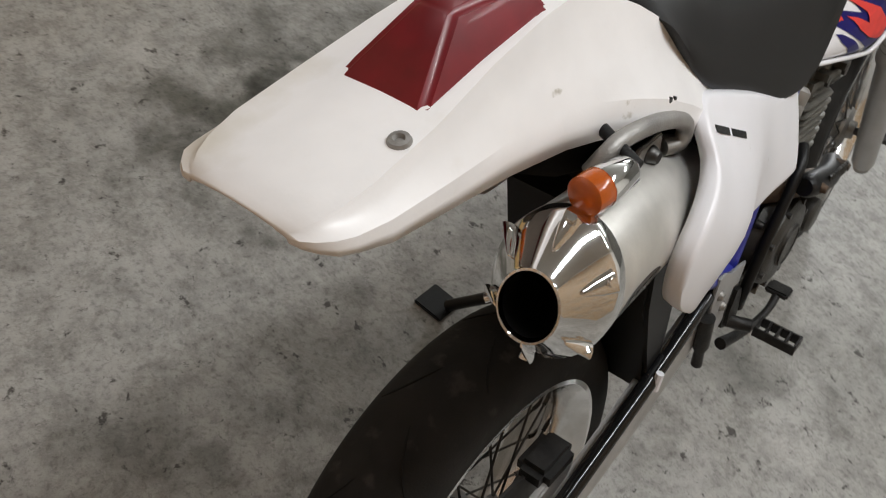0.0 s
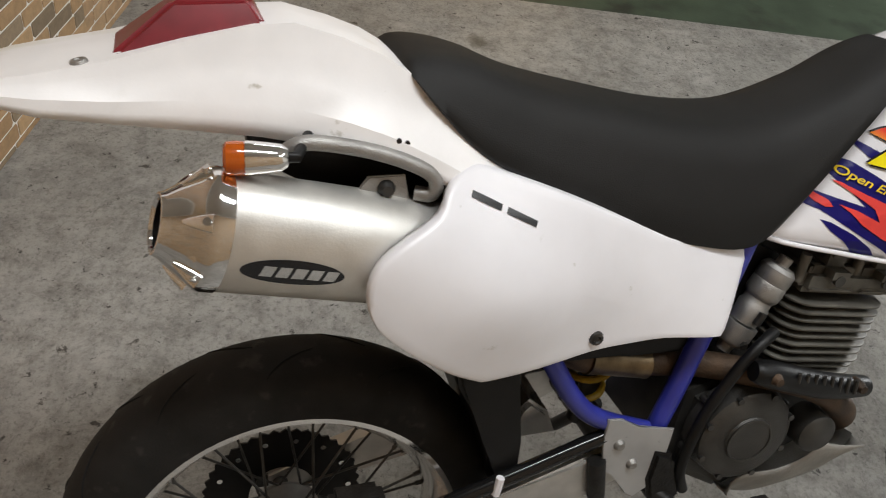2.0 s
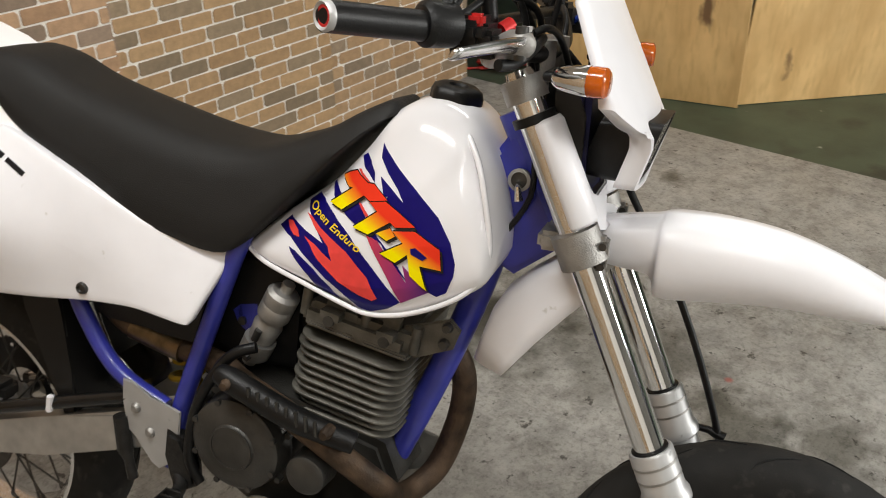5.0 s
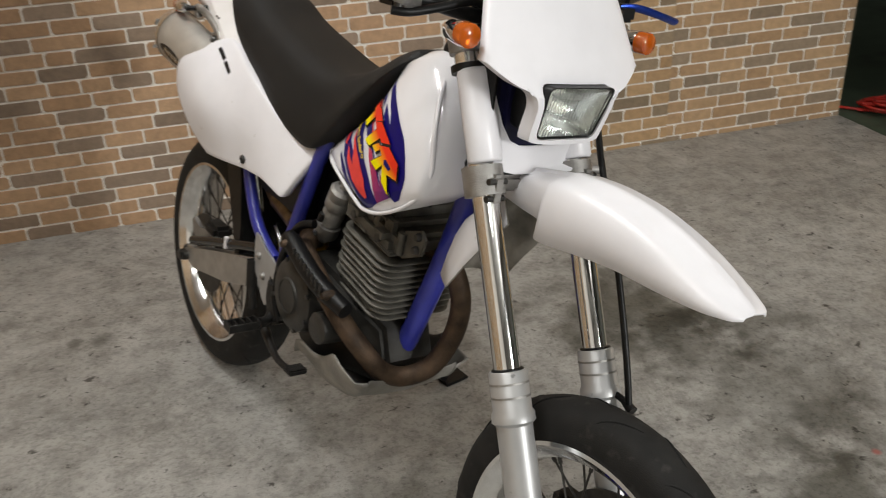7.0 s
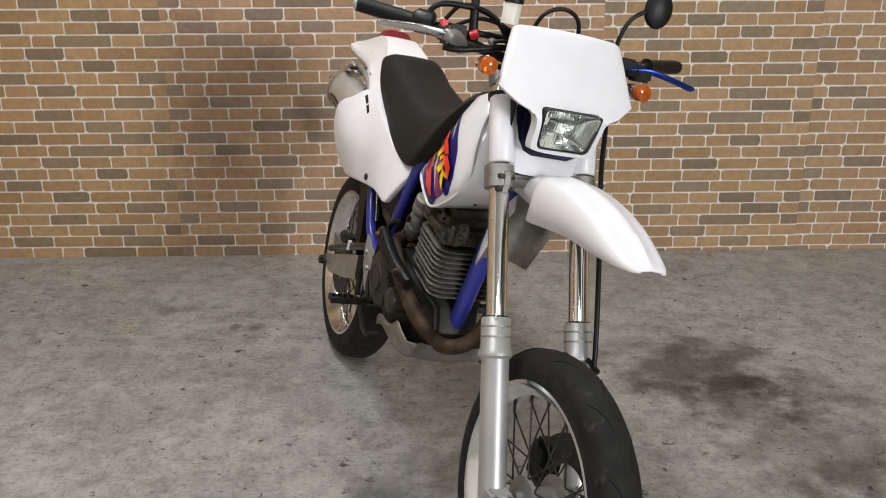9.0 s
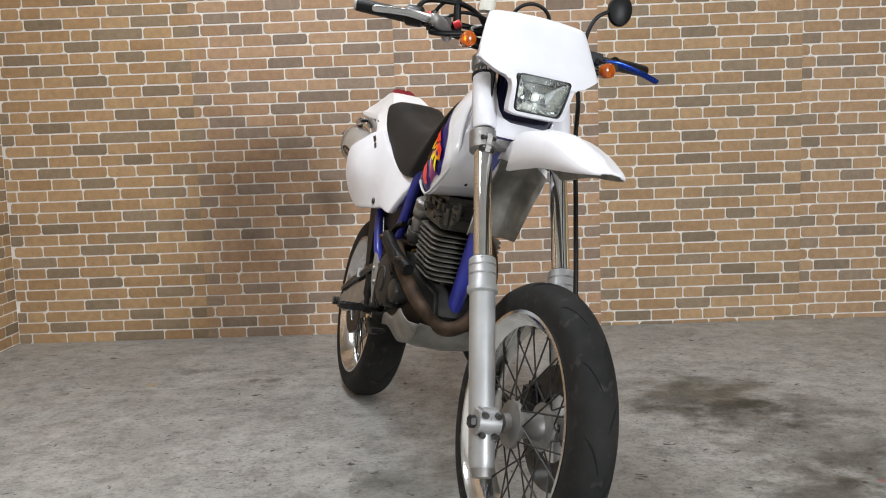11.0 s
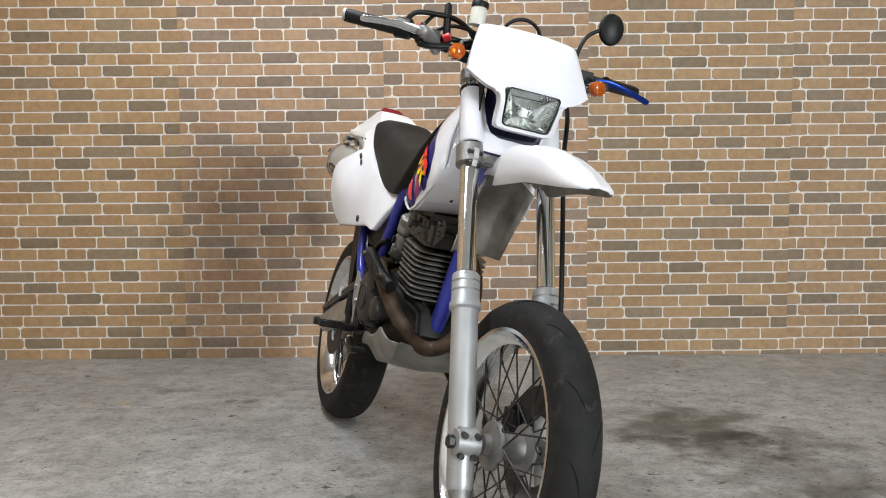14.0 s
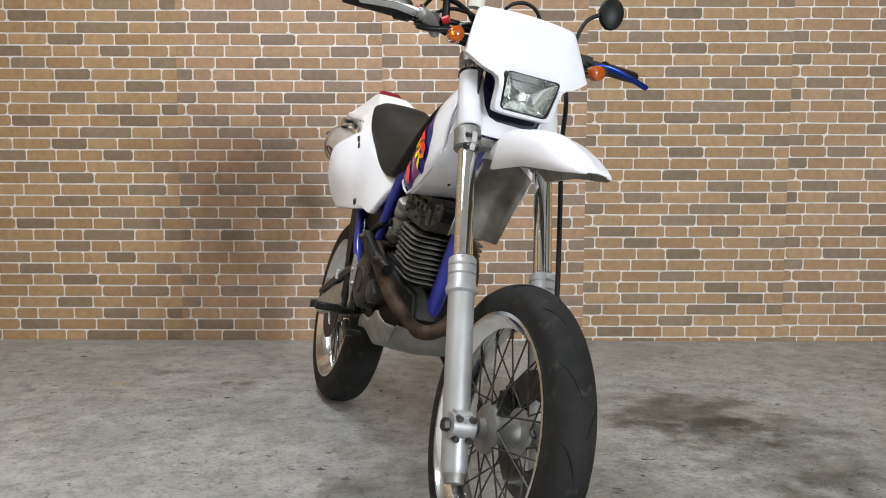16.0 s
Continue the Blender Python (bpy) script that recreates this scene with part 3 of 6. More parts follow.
for y in (-0.096, 0.096):
    leg = empty("fork_leg", bike)
    a = lambda z: fork_at(z, y)
    part("stanchion", cyl(a(0.55), a(1.05), 0.0205, 28), CHROME, leg, "chrome fork tube")
    bm = bmesh.new()
    tube([a(0.205), a(0.215), a(0.3), a(0.53), a(0.535), a(0.545), a(0.55), a(0.6), a(0.603)], [0.022, 0.026, 0.027, 0.0275, 0.033, 0.033, 0.0295, 0.0295, 0.027], 32, 1, bm)
    part("slider", bm, SLIDER, leg, "silver painted fork lower")
    bm = bmesh.new()
    for z in (0.567, 0.585):
        tube([a(z), a(z + 0.003)], 0.0302, 32, 1, bm)
    part("seal_ring", bm, CAST, leg)
    part("dust_seal", tube([a(0.6), a(0.6045), a(0.606)], [0.0245, 0.0245, 0.022], 28, 1), BLACK, leg)
    loops = []
    for z, r in ((0.88, 0.026), (0.884, 0.029), (0.94, 0.03), (1.0, 0.0285), (1.006, 0.025)):
        c = a(z)
        ahead = Vector((FD.z, 0, -FD.x))
        loops.append([c + 0.006 * ahead + r * (math.cos(t) * ahead + math.sin(t) * Vector((0, 1, 0))) for t in (radians(-95 + 10 * k) for k in range(20))])
    solid(part("fork_cover", shell(loops), WHITE, leg, "white plastic fork cover"), 0.003)
    bm = bmesh.new()
    cyl(Vector((FA.x + 0.01, y - 0.024, FA.z)), Vector((FA.x + 0.01, y + 0.024, FA.z)), 0.025, 24, bm)
    block(FA.x - 0.02, FA.x + 0.026, y - 0.023, y + 0.023, FA.z - 0.03, FA.z + 0.03, 0.006, bm)
    part("axle_lug", bm, SLIDER, leg)
    for dz in (-0.02, 0.02):
        for dy in (-0.014, 0.014):
            part("clamp_bolt", cyl(Vector((FA.x + 0.024, y + dy, FA.z + dz)), Vector((FA.x + 0.037, y + dy, FA.z + dz)), 0.0062, 10), STEEL, leg)
    part("axle_nut", cyl(Vector((FA.x + 0.008, y * 1.24, FA.z)), Vector((FA.x + 0.008, y * 1.38, FA.z)), 0.013, 6), STEEL, leg)
    part("foot_cap", tube([a(0.19), a(0.2), a(0.206)], [0.019, 0.021, 0.023], 24, 1), CAST, leg)

part("front_axle", cyl((FA.x, -0.11, FA.z), (FA.x, 0.11, FA.z), 0.009, 16), STEEL, bike)


def yoke(name, z, h, r, back=0.055):
    bm = bmesh.new()
    for y in (-0.096, 0.096):
        tube([fork_at(z - h / 2, y), fork_at(z + h / 2, y)], r, 28, 1, bm)
    p = fork_at(z, 0)
    block(p.x - back, p.x + 0.02, -0.096, 0.096, z - h * 0.32, z + h * 0.32, 0.006, bm)
    return part(name, bm, CAST, bike)


yoke("lower_yoke", 0.857, 0.04, 0.031)
for s in (-1, 1):
    p = fork_at(0.857, s * 0.096)
    lug = block(p.x + 0.01, p.x + 0.036, s * 0.096 - 0.011, s * 0.096 + 0.011, 0.83, 0.876, 0.005)
    part("clamp_lug", lug, CAST, bike)
    for dz in (-0.013, 0.013):
        part("clamp_bolt", cyl((p.x + 0.03, s * 0.096 - 0.018, 0.853 + dz), (p.x + 0.03, s * 0.096 + 0.016, 0.853 + dz), 0.005, 8), STEEL, bike)
part("hose_guide", tube([(1.06, 0.11, 0.868), (1.07, 0.13, 0.868), (1.075, 0.148, 0.868)], [0.007, 0.006, 0.009], 10, 3), CAST, bike)
yoke("upper_yoke", 1.043, 0.026, 0.027, 0.03)
for s in (-1, 1):
    part("fork_cap", tube([fork_at(1.05, s * 0.096), fork_at(1.064, s * 0.096)], [0.0205, 0.017], 20, 1), POLISHED, bike)
part("steering_head", cyl((0.954, 0, 1.005), (1.038, 0, 0.84), 0.03, 28), BLUE, bike)

# front fender
ff = [(1.035, (0.845, 0.83, 0.04)), (1.06, (0.872, 0.83, 0.042)), (1.11, (0.885, 0.825, 0.044)), (1.148, (0.892, 0.822, 0.046)), (1.158, (0.894, 0.815, 0.052)), (1.164, (0.896, 0.803, 0.066)), (1.185, (0.898, 0.801, 0.068)), (1.24, (0.898, 0.806, 0.065)), (1.31, (0.889, 0.811, 0.063)), (1.38, (0.868, 0.808, 0.059)), (1.44, (0.842, 0.806, 0.051)), (1.468, (0.828, 0.8065, 0.042)), (1.482, (0.82, 0.807, 0.034)), (1.489, (0.8145, 0.808, 0.022))]


def ff_half(v):
    top, low, w = v
    hgt = top - low
    k = min(1, hgt / 0.035)
    return [(0, top), (w * 0.14, top - 0.0005 * k), (w * 0.2, top - 0.004 * k), (w * 0.6, top - 0.007 * k), (w * 0.8, top - 0.008 * k - hgt * 0.08), (w * 0.93, top - 0.008 * k - hgt * 0.3), (w, low)]


fender = part("front_fender", shell(open_loops(ff, ff_half)), WHITE, bike, "glossy white front fender")
for v in fender.data.vertices:
    v.co.y += 0.016 * smooth01((v.co.x - 1.1) / 0.4)
solid(fender, 0.003, inner=GRIME_SHADE)
# rear flap of the front fender
fl = [(0.927, 0.648, 0.977, 0.643), (0.937, 0.69, 0.997, 0.67), (0.947, 0.722, 1.018, 0.699), (0.966, 0.756, 1.058, 0.748), (0.998, 0.786, 1.085, 0.778), (1.06, 0.832, 1.105, 0.8)]
loops = []
for xc, zc, xe, ze in fl:
    row = [(1, 0.06), (0.72, 0.054), (0.4, 0.047), (0.14, 0.04), (0.04, 0.033), (0, 0.016)]
    side = [Vector((xc + (xe - xc) * k, -y, zc + (ze - zc) * k)) for k, y in row]
    loops.append(side + [Vector((xc - 0.001, 0, zc))] + [Vector((p.x, -p.y, p.z)) for p in reversed(side)])
flap = part("fender_flap", shell(loops), GRIME_SHADE, bike, "white fender flap, dirty underneath, shade painted in")
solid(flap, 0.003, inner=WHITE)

# tank
tank_s = [(0.575, (0.785, 0.768, 0.07)), (0.62, (0.82, 0.757, 0.095)), (0.70, (0.88, 0.742, 0.115)), (0.76, (0.945, 0.73, 0.126)), (0.80, (0.995, 0.724, 0.131)), (0.85, (1.013, 0.733, 0.134)), (0.90, (1.0, 0.755, 0.134)), (0.93, (0.962, 0.773, 0.133)), (0.948, (0.925, 0.785, 0.131)), (0.96, (0.885, 0.797, 0.124)), (0.967, (0.855, 0.815, 0.1))]


def tank_half(v):
    top, low, w = v
    hgt = top - low
    return [(0, top), (w * 0.3, top - hgt * 0.01), (w * 0.52, top - hgt * 0.06), (w * 0.7, top - hgt * 0.2), (w * 0.86, top - hgt * 0.42), (w * 0.97, top - hgt * 0.65), (w, top - hgt * 0.85), (w * 0.97, low + hgt * 0.06), (w * 0.9, low), (0, low + 0.01)]


bm = bmesh.new()
rings(bm, loft_x(tank_s, tank_half, 5))
tank = part("fuel_tank", bm, TANK, bike, "glossy white fuel tank", sharp=60)
bm = revolve([(0, 0.02), (0.012, 0.02), (0.014, 0.024), (0.026, 0.024), (0.033, 0.02), (0.036, 0.012), (0.036, -0.004), (0.0, -0.004)], 36, origin=(0.862, 0, 1.003), axis=(0.16, 0, 1))
for v in bm.verts:
    d = Vector((v.co.x - 0.862, v.co.y))
    if d.length > 0.028:
        k = 1 + 0.05 * math.cos(6 * math.atan2(d.y, d.x))
        v.co.x, v.co.y = 0.862 + d.x * k, d.y * k
part("filler_cap", bm, BLACK, tank, "black plastic filler cap")

# seat
seat_s = [(0.096, (1.004, 1.0, 0.07)), (0.106, (1.011, 0.99, 0.09)), (0.132, (1.012, 0.958, 0.1)), (0.18, (1.003, 0.91, 0.107)), (0.25, (0.974, 0.87, 0.111)), (0.36, (0.945, 0.814, 0.117)), (0.47, (0.921, 0.777, 0.119)), (0.56, (0.914, 0.766, 0.115)), (0.62, (0.926, 0.815, 0.108)), (0.69, (0.953, 0.89, 0.095)), (0.745, (0.985, 0.945, 0.08)), (0.785, (1.002, 0.978, 0.062)), (0.8, (0.993, 0.985, 0.045))]


def seat_half(v):
    top, low, w = v
    hgt = top - low
    k = min(hgt * 0.3, 0.035)
    return [(0, top), (w * 0.35, top - 0.001), (w * 0.6, top - k * 0.2), (w * 0.74, top - k * 0.7), (w * 0.82, top - k * 1.3), (w * 0.93, low + hgt * 0.35), (w, low + hgt * 0.08), (w * 0.97, low), (0, low)]


bm = bmesh.new()
rings(bm, loft_x(seat_s, seat_half, 5))
part("seat", bm, VINYL, bike, "long black vinyl seat", sharp=70)

# rear fender
rf = [(-0.331, (0.9915, 0.034, 0.044, 0.9895, 0.047, 0.986)), (-0.329, (0.993, 0.043, 0.053, 0.9905, 0.057, 0.985)), (-0.323, (0.995, 0.051, 0.062, 0.991, 0.067, 0.983)), (-0.314, (0.998, 0.057, 0.071, 0.991, 0.0755, 0.98)), (-0.3, (1.001, 0.063, 0.0785, 0.989, 0.082, 0.977)), (-0.27, (1.0065, 0.0705, 0.0875, 0.987, 0.092, 0.97)), (-0.2, (1.019, 0.0725, 0.092, 0.983, 0.099, 0.961)), (-0.13, (1.035, 0.0665, 0.092, 0.981, 0.101, 0.951)), (-0.06, (1.0485, 0.06, 0.093, 0.976, 0.104, 0.942)), (-0.02, (1.05, 0.054, 0.094, 0.97, 0.106, 0.935)), (0.03, (1.035, 0.056, 0.098, 0.957, 0.109, 0.925)), (0.07, (1.018, 0.063, 0.102, 0.943, 0.111, 0.914)), (0.12, (0.987, 0.073, 0.107, 0.918, 0.115, 0.893)), (0.17, (0.95, 0.082, 0.113, 0.888, 0.119, 0.868)), (0.23, (0.885, 0.092, 0.117, 0.858, 0.12, 0.845))]


def rf_half(v):
    top, a, b, zb, c, zc = v
    b += (c - b) * 0.5
    return [(0, top + 0.002), (a * 0.5, top + 0.0015), (a, top), (a + (b - a) * 0.22, top - (top - zb) * 0.36), (a + (b - a) * 0.5, top - (top - zb) * 0.67), (b, zb), (b + (c - b) * 0.8, zb - (zb - zc) * 0.5), (c, zc)]


def tail_shift(x):
    """The tail sits a little off the middle line."""
    return -0.0135 * smooth01((0.5 - x) / 0.6)


rear = part("rear_fender", shell(open_loops(rf, rf_half, 1)), AGED, bike, "white plastic rear fender, scuffed at the tip", sharp=27)
for v in rear.data.vertices:
    if v.co.y < 0:
        v.co.y *= float(np.interp(v.co.x, (-0.32, -0.27, -0.2, -0.12, -0.08, -0.04, 0, 0.05, 0.1), (1, 0.86, 0.77, 0.74, 0.75, 0.79, 0.86, 0.95, 1)))
    v.co.y += tail_shift(v.co.x)
    v.co.z += 0.005 * smooth01((-0.22 - v.co.x) / 0.1)
solid(rear, 0.003)
# tail light
bm = bmesh.new()
base = [Vector((-0.203, -0.057, 1.015)), Vector((-0.203, 0.03, 1.015)), Vector((-0.047, 0.04, 1.047)), Vector((-0.047, -0.056, 1.047))]
mid = [p + Vector((0.004 if p.x < -0.1 else -0.004, -0.003 if p.y > 0 else 0.003, 0.006)) for p in base]
top = [Vector((-0.137, -0.03, 1.067)), Vector((-0.137, 0.004, 1.067)), Vector((-0.062, 0.024, 1.071)), Vector((-0.062, -0.041, 1.071))]
rings(bm, [base, mid, top])
bmesh.ops.bevel(bm, geom=list(bm.edges), offset=0.005, segments=3, affect="EDGES")
part("tail_light", bm, RED, rear, "dark red wedge-shaped tail light lens")
bm = revolve([(0, 0.004), (0.003, 0.003), (0.0045, 0.006), (0.0078, 0.0055), (0.009, 0.003), (0.009, -0.006), (0, -0.006)], 24, origin=(-0.228, -0.06, 1.013), axis=(-0.18, -0.02, 1))
part("fender_bolt", bm, CAST, rear)

# side panels
panel_out = [(0.032, 0.795), (0.038, 0.82), (0.06, 0.842), (0.1, 0.862), (0.118, 0.872), (0.128, 0.888), (0.143, 0.899), (0.162, 0.904), (0.18, 0.902), (0.29, 0.86), (0.41, 0.802), (0.44, 0.79), (0.54, 0.7665), (0.559, 0.7625), (0.563, 0.757), (0.56, 0.745), (0.525, 0.667), (0.519, 0.656), (0.506, 0.654), (0.43, 0.663), (0.37, 0.66), (0.3, 0.655), (0.19, 0.648), (0.172, 0.65), (0.122, 0.68), (0.056, 0.737), (0.036, 0.768)]
# how far the panel stands out: along, height, out
BULGE = ((0.16, 0.903, 0.12), (0.152, 0.881, 0.139), (0.227, 0.841, 0.146), (0.116, 0.868, 0.166), (0.06, 0.84, 0.187), (0.032, 0.795, 0.189), (0.056, 0.737, 0.187), (0.122, 0.68, 0.178), (0.172, 0.65, 0.167), (0.329, 0.675, 0.145), (0.519, 0.656, 0.144), (0.562, 0.759, 0.096), (0.3, 0.856, 0.126), (0.42, 0.8, 0.117), (0.2, 0.77, 0.186), (0.28, 0.71, 0.162), (0.42, 0.72, 0.138))


def thin_plate(points):
    """A smooth sheet through the points (x, z, y)."""
    p = np.array(points)
    r = np.hypot(p[:, None, 0] - p[None, :, 0], p[:, None, 1] - p[None, :, 1])
    k = np.where(r > 0, r * r * np.log(np.maximum(r, 1e-9)), 0) + np.eye(len(p)) * 2e-4
    one = np.column_stack((np.ones(len(p)), p[:, :2]))
    w = np.linalg.solve(np.block([[k, one], [one.T, np.zeros((3, 3))]]), np.concatenate((p[:, 2], np.zeros(3))))

    def at(x, z):
        d = np.hypot(p[:, 0] - x, p[:, 1] - z)
        return float(w[:-3] @ np.where(d > 0, d * d * np.log(np.maximum(d, 1e-9)), 0) + w[-3:] @ (1, x, z))
    return at


panel_y = thin_plate(BULGE)


def resample(pts, count, closed=True):
    pts = [Vector(p) for p in pts]
    seq = pts + [pts[0]] if closed else pts
    lens = [0]
    for a, b in zip(seq, seq[1:]):
        lens.append(lens[-1] + (b - a).length)
    out = []
    for k in range(count):
        s = lens[-1] * k / (count if closed else count - 1)
        i = max(j for j in range(len(lens) - 1) if lens[j] <= s + 1e-9)
        t = (s - lens[i]) / max(1e-9, lens[i + 1] - lens[i])
        out.append(seq[i].lerp(seq[i + 1], t))
    return out


def side_panel(sign):
    out = resample(curve_points([(x, 0, z) for x, z in panel_out], 4, True), 120)
    mid = Vector((0.26, 0, 0.765))
    bm = bmesh.new()
    loops = []
    for k, push in ((0.985, 0.022), (1.0, 0.012), (1.0, 0.004), (0.993, 0.001), (0.97, 0), (0.9, 0), (0.8, 0), (0.65, 0), (0.5, 0), (0.35, 0), (0.2, 0), (0.08, 0)):
        loop = []
        for p in out:
            q = mid.lerp(p, k)
            loop.append(Vector((q.x, sign * (panel_y(q.x, q.z) - push), q.z)))
        loops.append(loop)
    rows = rings(bm, loops, caps=False)
    bm.faces.new(rows[-1])
    ob = part("side_panel", bm, WHITE, bike, "white plastic side panel", sharp=50)
    return solid(ob, 0.0025)


sp = side_panel(-1)
side_panel(1)
for x0, z0, x1, z1 in ((0.157, 0.882, 0.192, 0.8635), (0.199, 0.86, 0.234, 0.842)):
    bm = bmesh.new()
    d = Vector((x1 - x0, 0, z1 - z0)).normalized()
    n = Vector((-d.z, 0, d.x)) * 0.0032
    loop = []
    for p in (Vector((x0, 0, z0)) + n, Vector((x1, 0, z1)) + n, Vector((x1, 0, z1)) - n, Vector((x0, 0, z0)) - n):
        loop.append(Vector((p.x, -panel_y(p.x, p.z) - 0.0012, p.z)))
    rings(bm, [loop, [p + Vector((0, 0.004, 0)) for p in loop]])
    part("vent_slot", bm, DECALBLACK, sp)
yb = -panel_y(0.33, 0.678)
bm = revolve([(0, -0.004), (0.004, -0.004), (0.005, -0.006), (0.0085, -0.005), (0.01, -0.001), (0.01, 0.006), (0, 0.006)], 20, origin=(0.33, yb, 0.678), axis=(0, 1, 0))
part("panel_screw", bm, STEEL, sp)

# muffler
MD = Vector((0.963, 0.13, -0.27)).normalized()
MO = Vector((-0.127, -0.136, 0.864))
muffler = empty("muffler", bike)
can_side = MD.cross(Vector((0, 0, 1))).normalized()
can_up = can_side.cross(MD)


def oval_can(bm):
    """The canister is taller than it is wide."""
    for v in bm.verts:
        d = v.co - MO
        v.co = MO + MD * d.dot(MD) + can_side * 0.87 * d.dot(can_side) + can_up * 1.06 * d.dot(can_up)
    return bm


part("canister", oval_can(revolve([(0.059, 0), (0.061, 0.003), (0.061, 0.3), (0.05, 0.33), (0.025, 0.36)], 48, origin=MO, axis=MD)), BRUSHED, muffler, "brushed silver exhaust canister")
part("end_cone", oval_can(revolve([(0.0625, 0.016), (0.0625, 0.003), (0.061, -0.002), (0.052, -0.014), (0.032, -0.043), (0.0305, -0.0475), (0.0285, -0.048), (0.0268, -0.045), (0.026, 0.02)], 48, origin=MO, axis=MD)), CHROME, muffler, "polished exhaust end cone")
part("tail_pipe", oval_can(revolve([(0.0262, -0.044), (0.0255, 0.05), (0, 0.05)], 32, origin=MO, axis=MD)), BLACK, muffler)
header_pts = [(0.815, 0.02, 0.645), (0.862, 0.03, 0.632), (0.886, 0.043, 0.587), (0.889, 0.05, 0.537), (0.881, 0.045, 0.48), (0.864, 0.02, 0.42), (0.838, -0.018, 0.392), (0.825, -0.06, 0.402), (0.815, -0.092, 0.435), (0.77, -0.122, 0.485), (0.69, -0.135, 0.54), (0.6, -0.122, 0.568), (0.537, -0.082, 0.566), (0.471, -0.07, 0.57), (0.4, -0.07, 0.583), (0.345, -0.07, 0.6), (0.28, -0.075, 0.66), (0.22, -0.085, 0.73), (0.17, -0.085, 0.778)]
part("exhaust_header", tube(header_pts, 0.0195, 20, 6), RUST, muffler, "rust-brown exhaust header pipe")
g = [Vector((0.79, -0.135, 0.525)), Vector((0.70, -0.152, 0.552)), Vector((0.60, -0.152, 0.587)), Vector((0.575, -0.15, 0.594))]
guard = part("heat_guard", tube(g, [0.016, 0.0195, 0.0195, 0.014], 16, 5), BLACK, muffler, "slotted black heat guard")

# engine
engine = empty("engine", bike)
TILT_E = radians(9)
EC = Vector((0.745, 0, 0.58))


def tilted(bm):
    bmesh.ops.rotate(bm, cent=EC, matrix=Matrix.Rotation(TILT_E, 3, "Y"), verts=bm.verts)
    return bm


def fin_ring(x0, x1, w, r, z):
    """A rectangle with round corners, lying at height z."""
    out = []
    for cx, cy, a0 in ((x1 - r, w - r, 0), (x0 + r, w - r, 90), (x0 + r, r - w, 180), (x1 - r, r - w, 270)):
        out += [Vector((cx + r * math.cos(radians(a0 + t)), cy + r * math.sin(radians(a0 + t)), z)) for t in range(0, 91, 15)]
    return out


for k in range(10):
    z = 0.52 + 0.0131 * k
    d = 0.012 if k < 2 else 0.003 * (k % 2)
    bm = bmesh.new()
    rings(bm, [fin_ring(0.655 + d + e, 0.832 - e, 0.096 - 0.5 * d - e, 0.034, z + h) for e, h in ((0.0015, 0), (0, 0.0012), (0, 0.0036), (0.0015, 0.005))])
    part("cooling_fin", tilted(bm), ENGINE, engine)
part("cylinder", tilted(block(0.68, 0.788, -0.066, 0.066, 0.44, 0.665, 0.025)), CASING, engine)
part("cylinder_head", tilted(block(0.66, 0.83, -0.09, 0.09, 0.655, 0.695, 0.01)), ENGINE, engine)
part("rocker_cover", tilted(block(0.68, 0.81, -0.085, 0.085, 0.695, 0.735, 0.018)), ENGINE, engine)
bm = slab([(0.5, 0.4), (0.52, 0.53), (0.6, 0.56), (0.72, 0.53), (0.8, 0.48), (0.825, 0.42), (0.79, 0.36), (0.6, 0.34)], -0.11, 0.11, 0.015)
for v in bm.verts:
    v.co.y *= 1 - 0.5 * smooth01((v.co.x - 0.68) / 0.12)
part("crankcase", bm, CASING, engine)
cc = (0.595, -0.11, 0.474)
part("clutch_cover", revolve([(0, -0.045), (0.035, -0.045), (0.038, -0.041), (0.066, -0.04), (0.074, -0.034), (0.078, -0.01), (0.08, 0)], 48, origin=cc), CASING, engine, "dull dark clutch cover")
for k in range(8):
    t = radians(20 + 45 * k)
    part("cover_bolt", cyl((cc[0] + 0.072 * math.cos(t), -0.15, cc[2] + 0.072 * math.sin(t)), (cc[0] + 0.072 * math.cos(t), -0.142, cc[2] + 0.072 * math.sin(t)), 0.005, 8), STEEL, engine)
part("filter_cover", revolve([(0, -0.045), (0.025, -0.045), (0.031, -0.04), (0.033, 0)], 32, origin=(0.718, -0.11, 0.459)), CASING, engine)
part("intake_canister", revolve([(0, -0.05), (0.02, -0.048), (0.023, -0.02), (0.0205, -0.016), (0.0205, -0.008), (0.024, -0.004), (0.0255, 0.0), (0.0255, 0.018), (0.0245, 0.02), (0.0255, 0.022), (0.0255, 0.04), (0.02, 0.046), (0.01, 0.047), (0.01, 0.06), (0, 0.06)], 32, origin=(0.622, -0.075, 0.668), axis=(0.45, 0, 0.9)), CAST, engine, "silver carburettor top")
part("carburettor_body", revolve([(0, -0.098), (0.011, -0.098), (0.012, -0.086), (0.02, -0.084), (0.025, -0.078), (0.0255, -0.05), (0, -0.05)], 28, origin=(0.622, -0.075, 0.668), axis=(0.45, 0, 0.9)), CAST, engine)
part("drain_screw", cyl((0.59, -0.104, 0.6), (0.592, -0.096, 0.602), 0.006, 6), STEEL, engine)
# black filler added to keep the gap behind the cylinder dark
part("air_boot", slab([(0.5, 0.74), (0.5, 0.58), (0.56, 0.56), (0.66, 0.57), (0.67, 0.72), (0.6, 0.755)], -0.055, 0.055, 0.012), BLACK, engine)
part("airbox", slab([(0.2, 0.85), (0.2, 0.72), (0.29, 0.63), (0.32, 0.6), (0.5, 0.595), (0.55, 0.74), (0.45, 0.79), (0.3, 0.84)], -0.095, 0.095, 0.01), BLACK, bike)

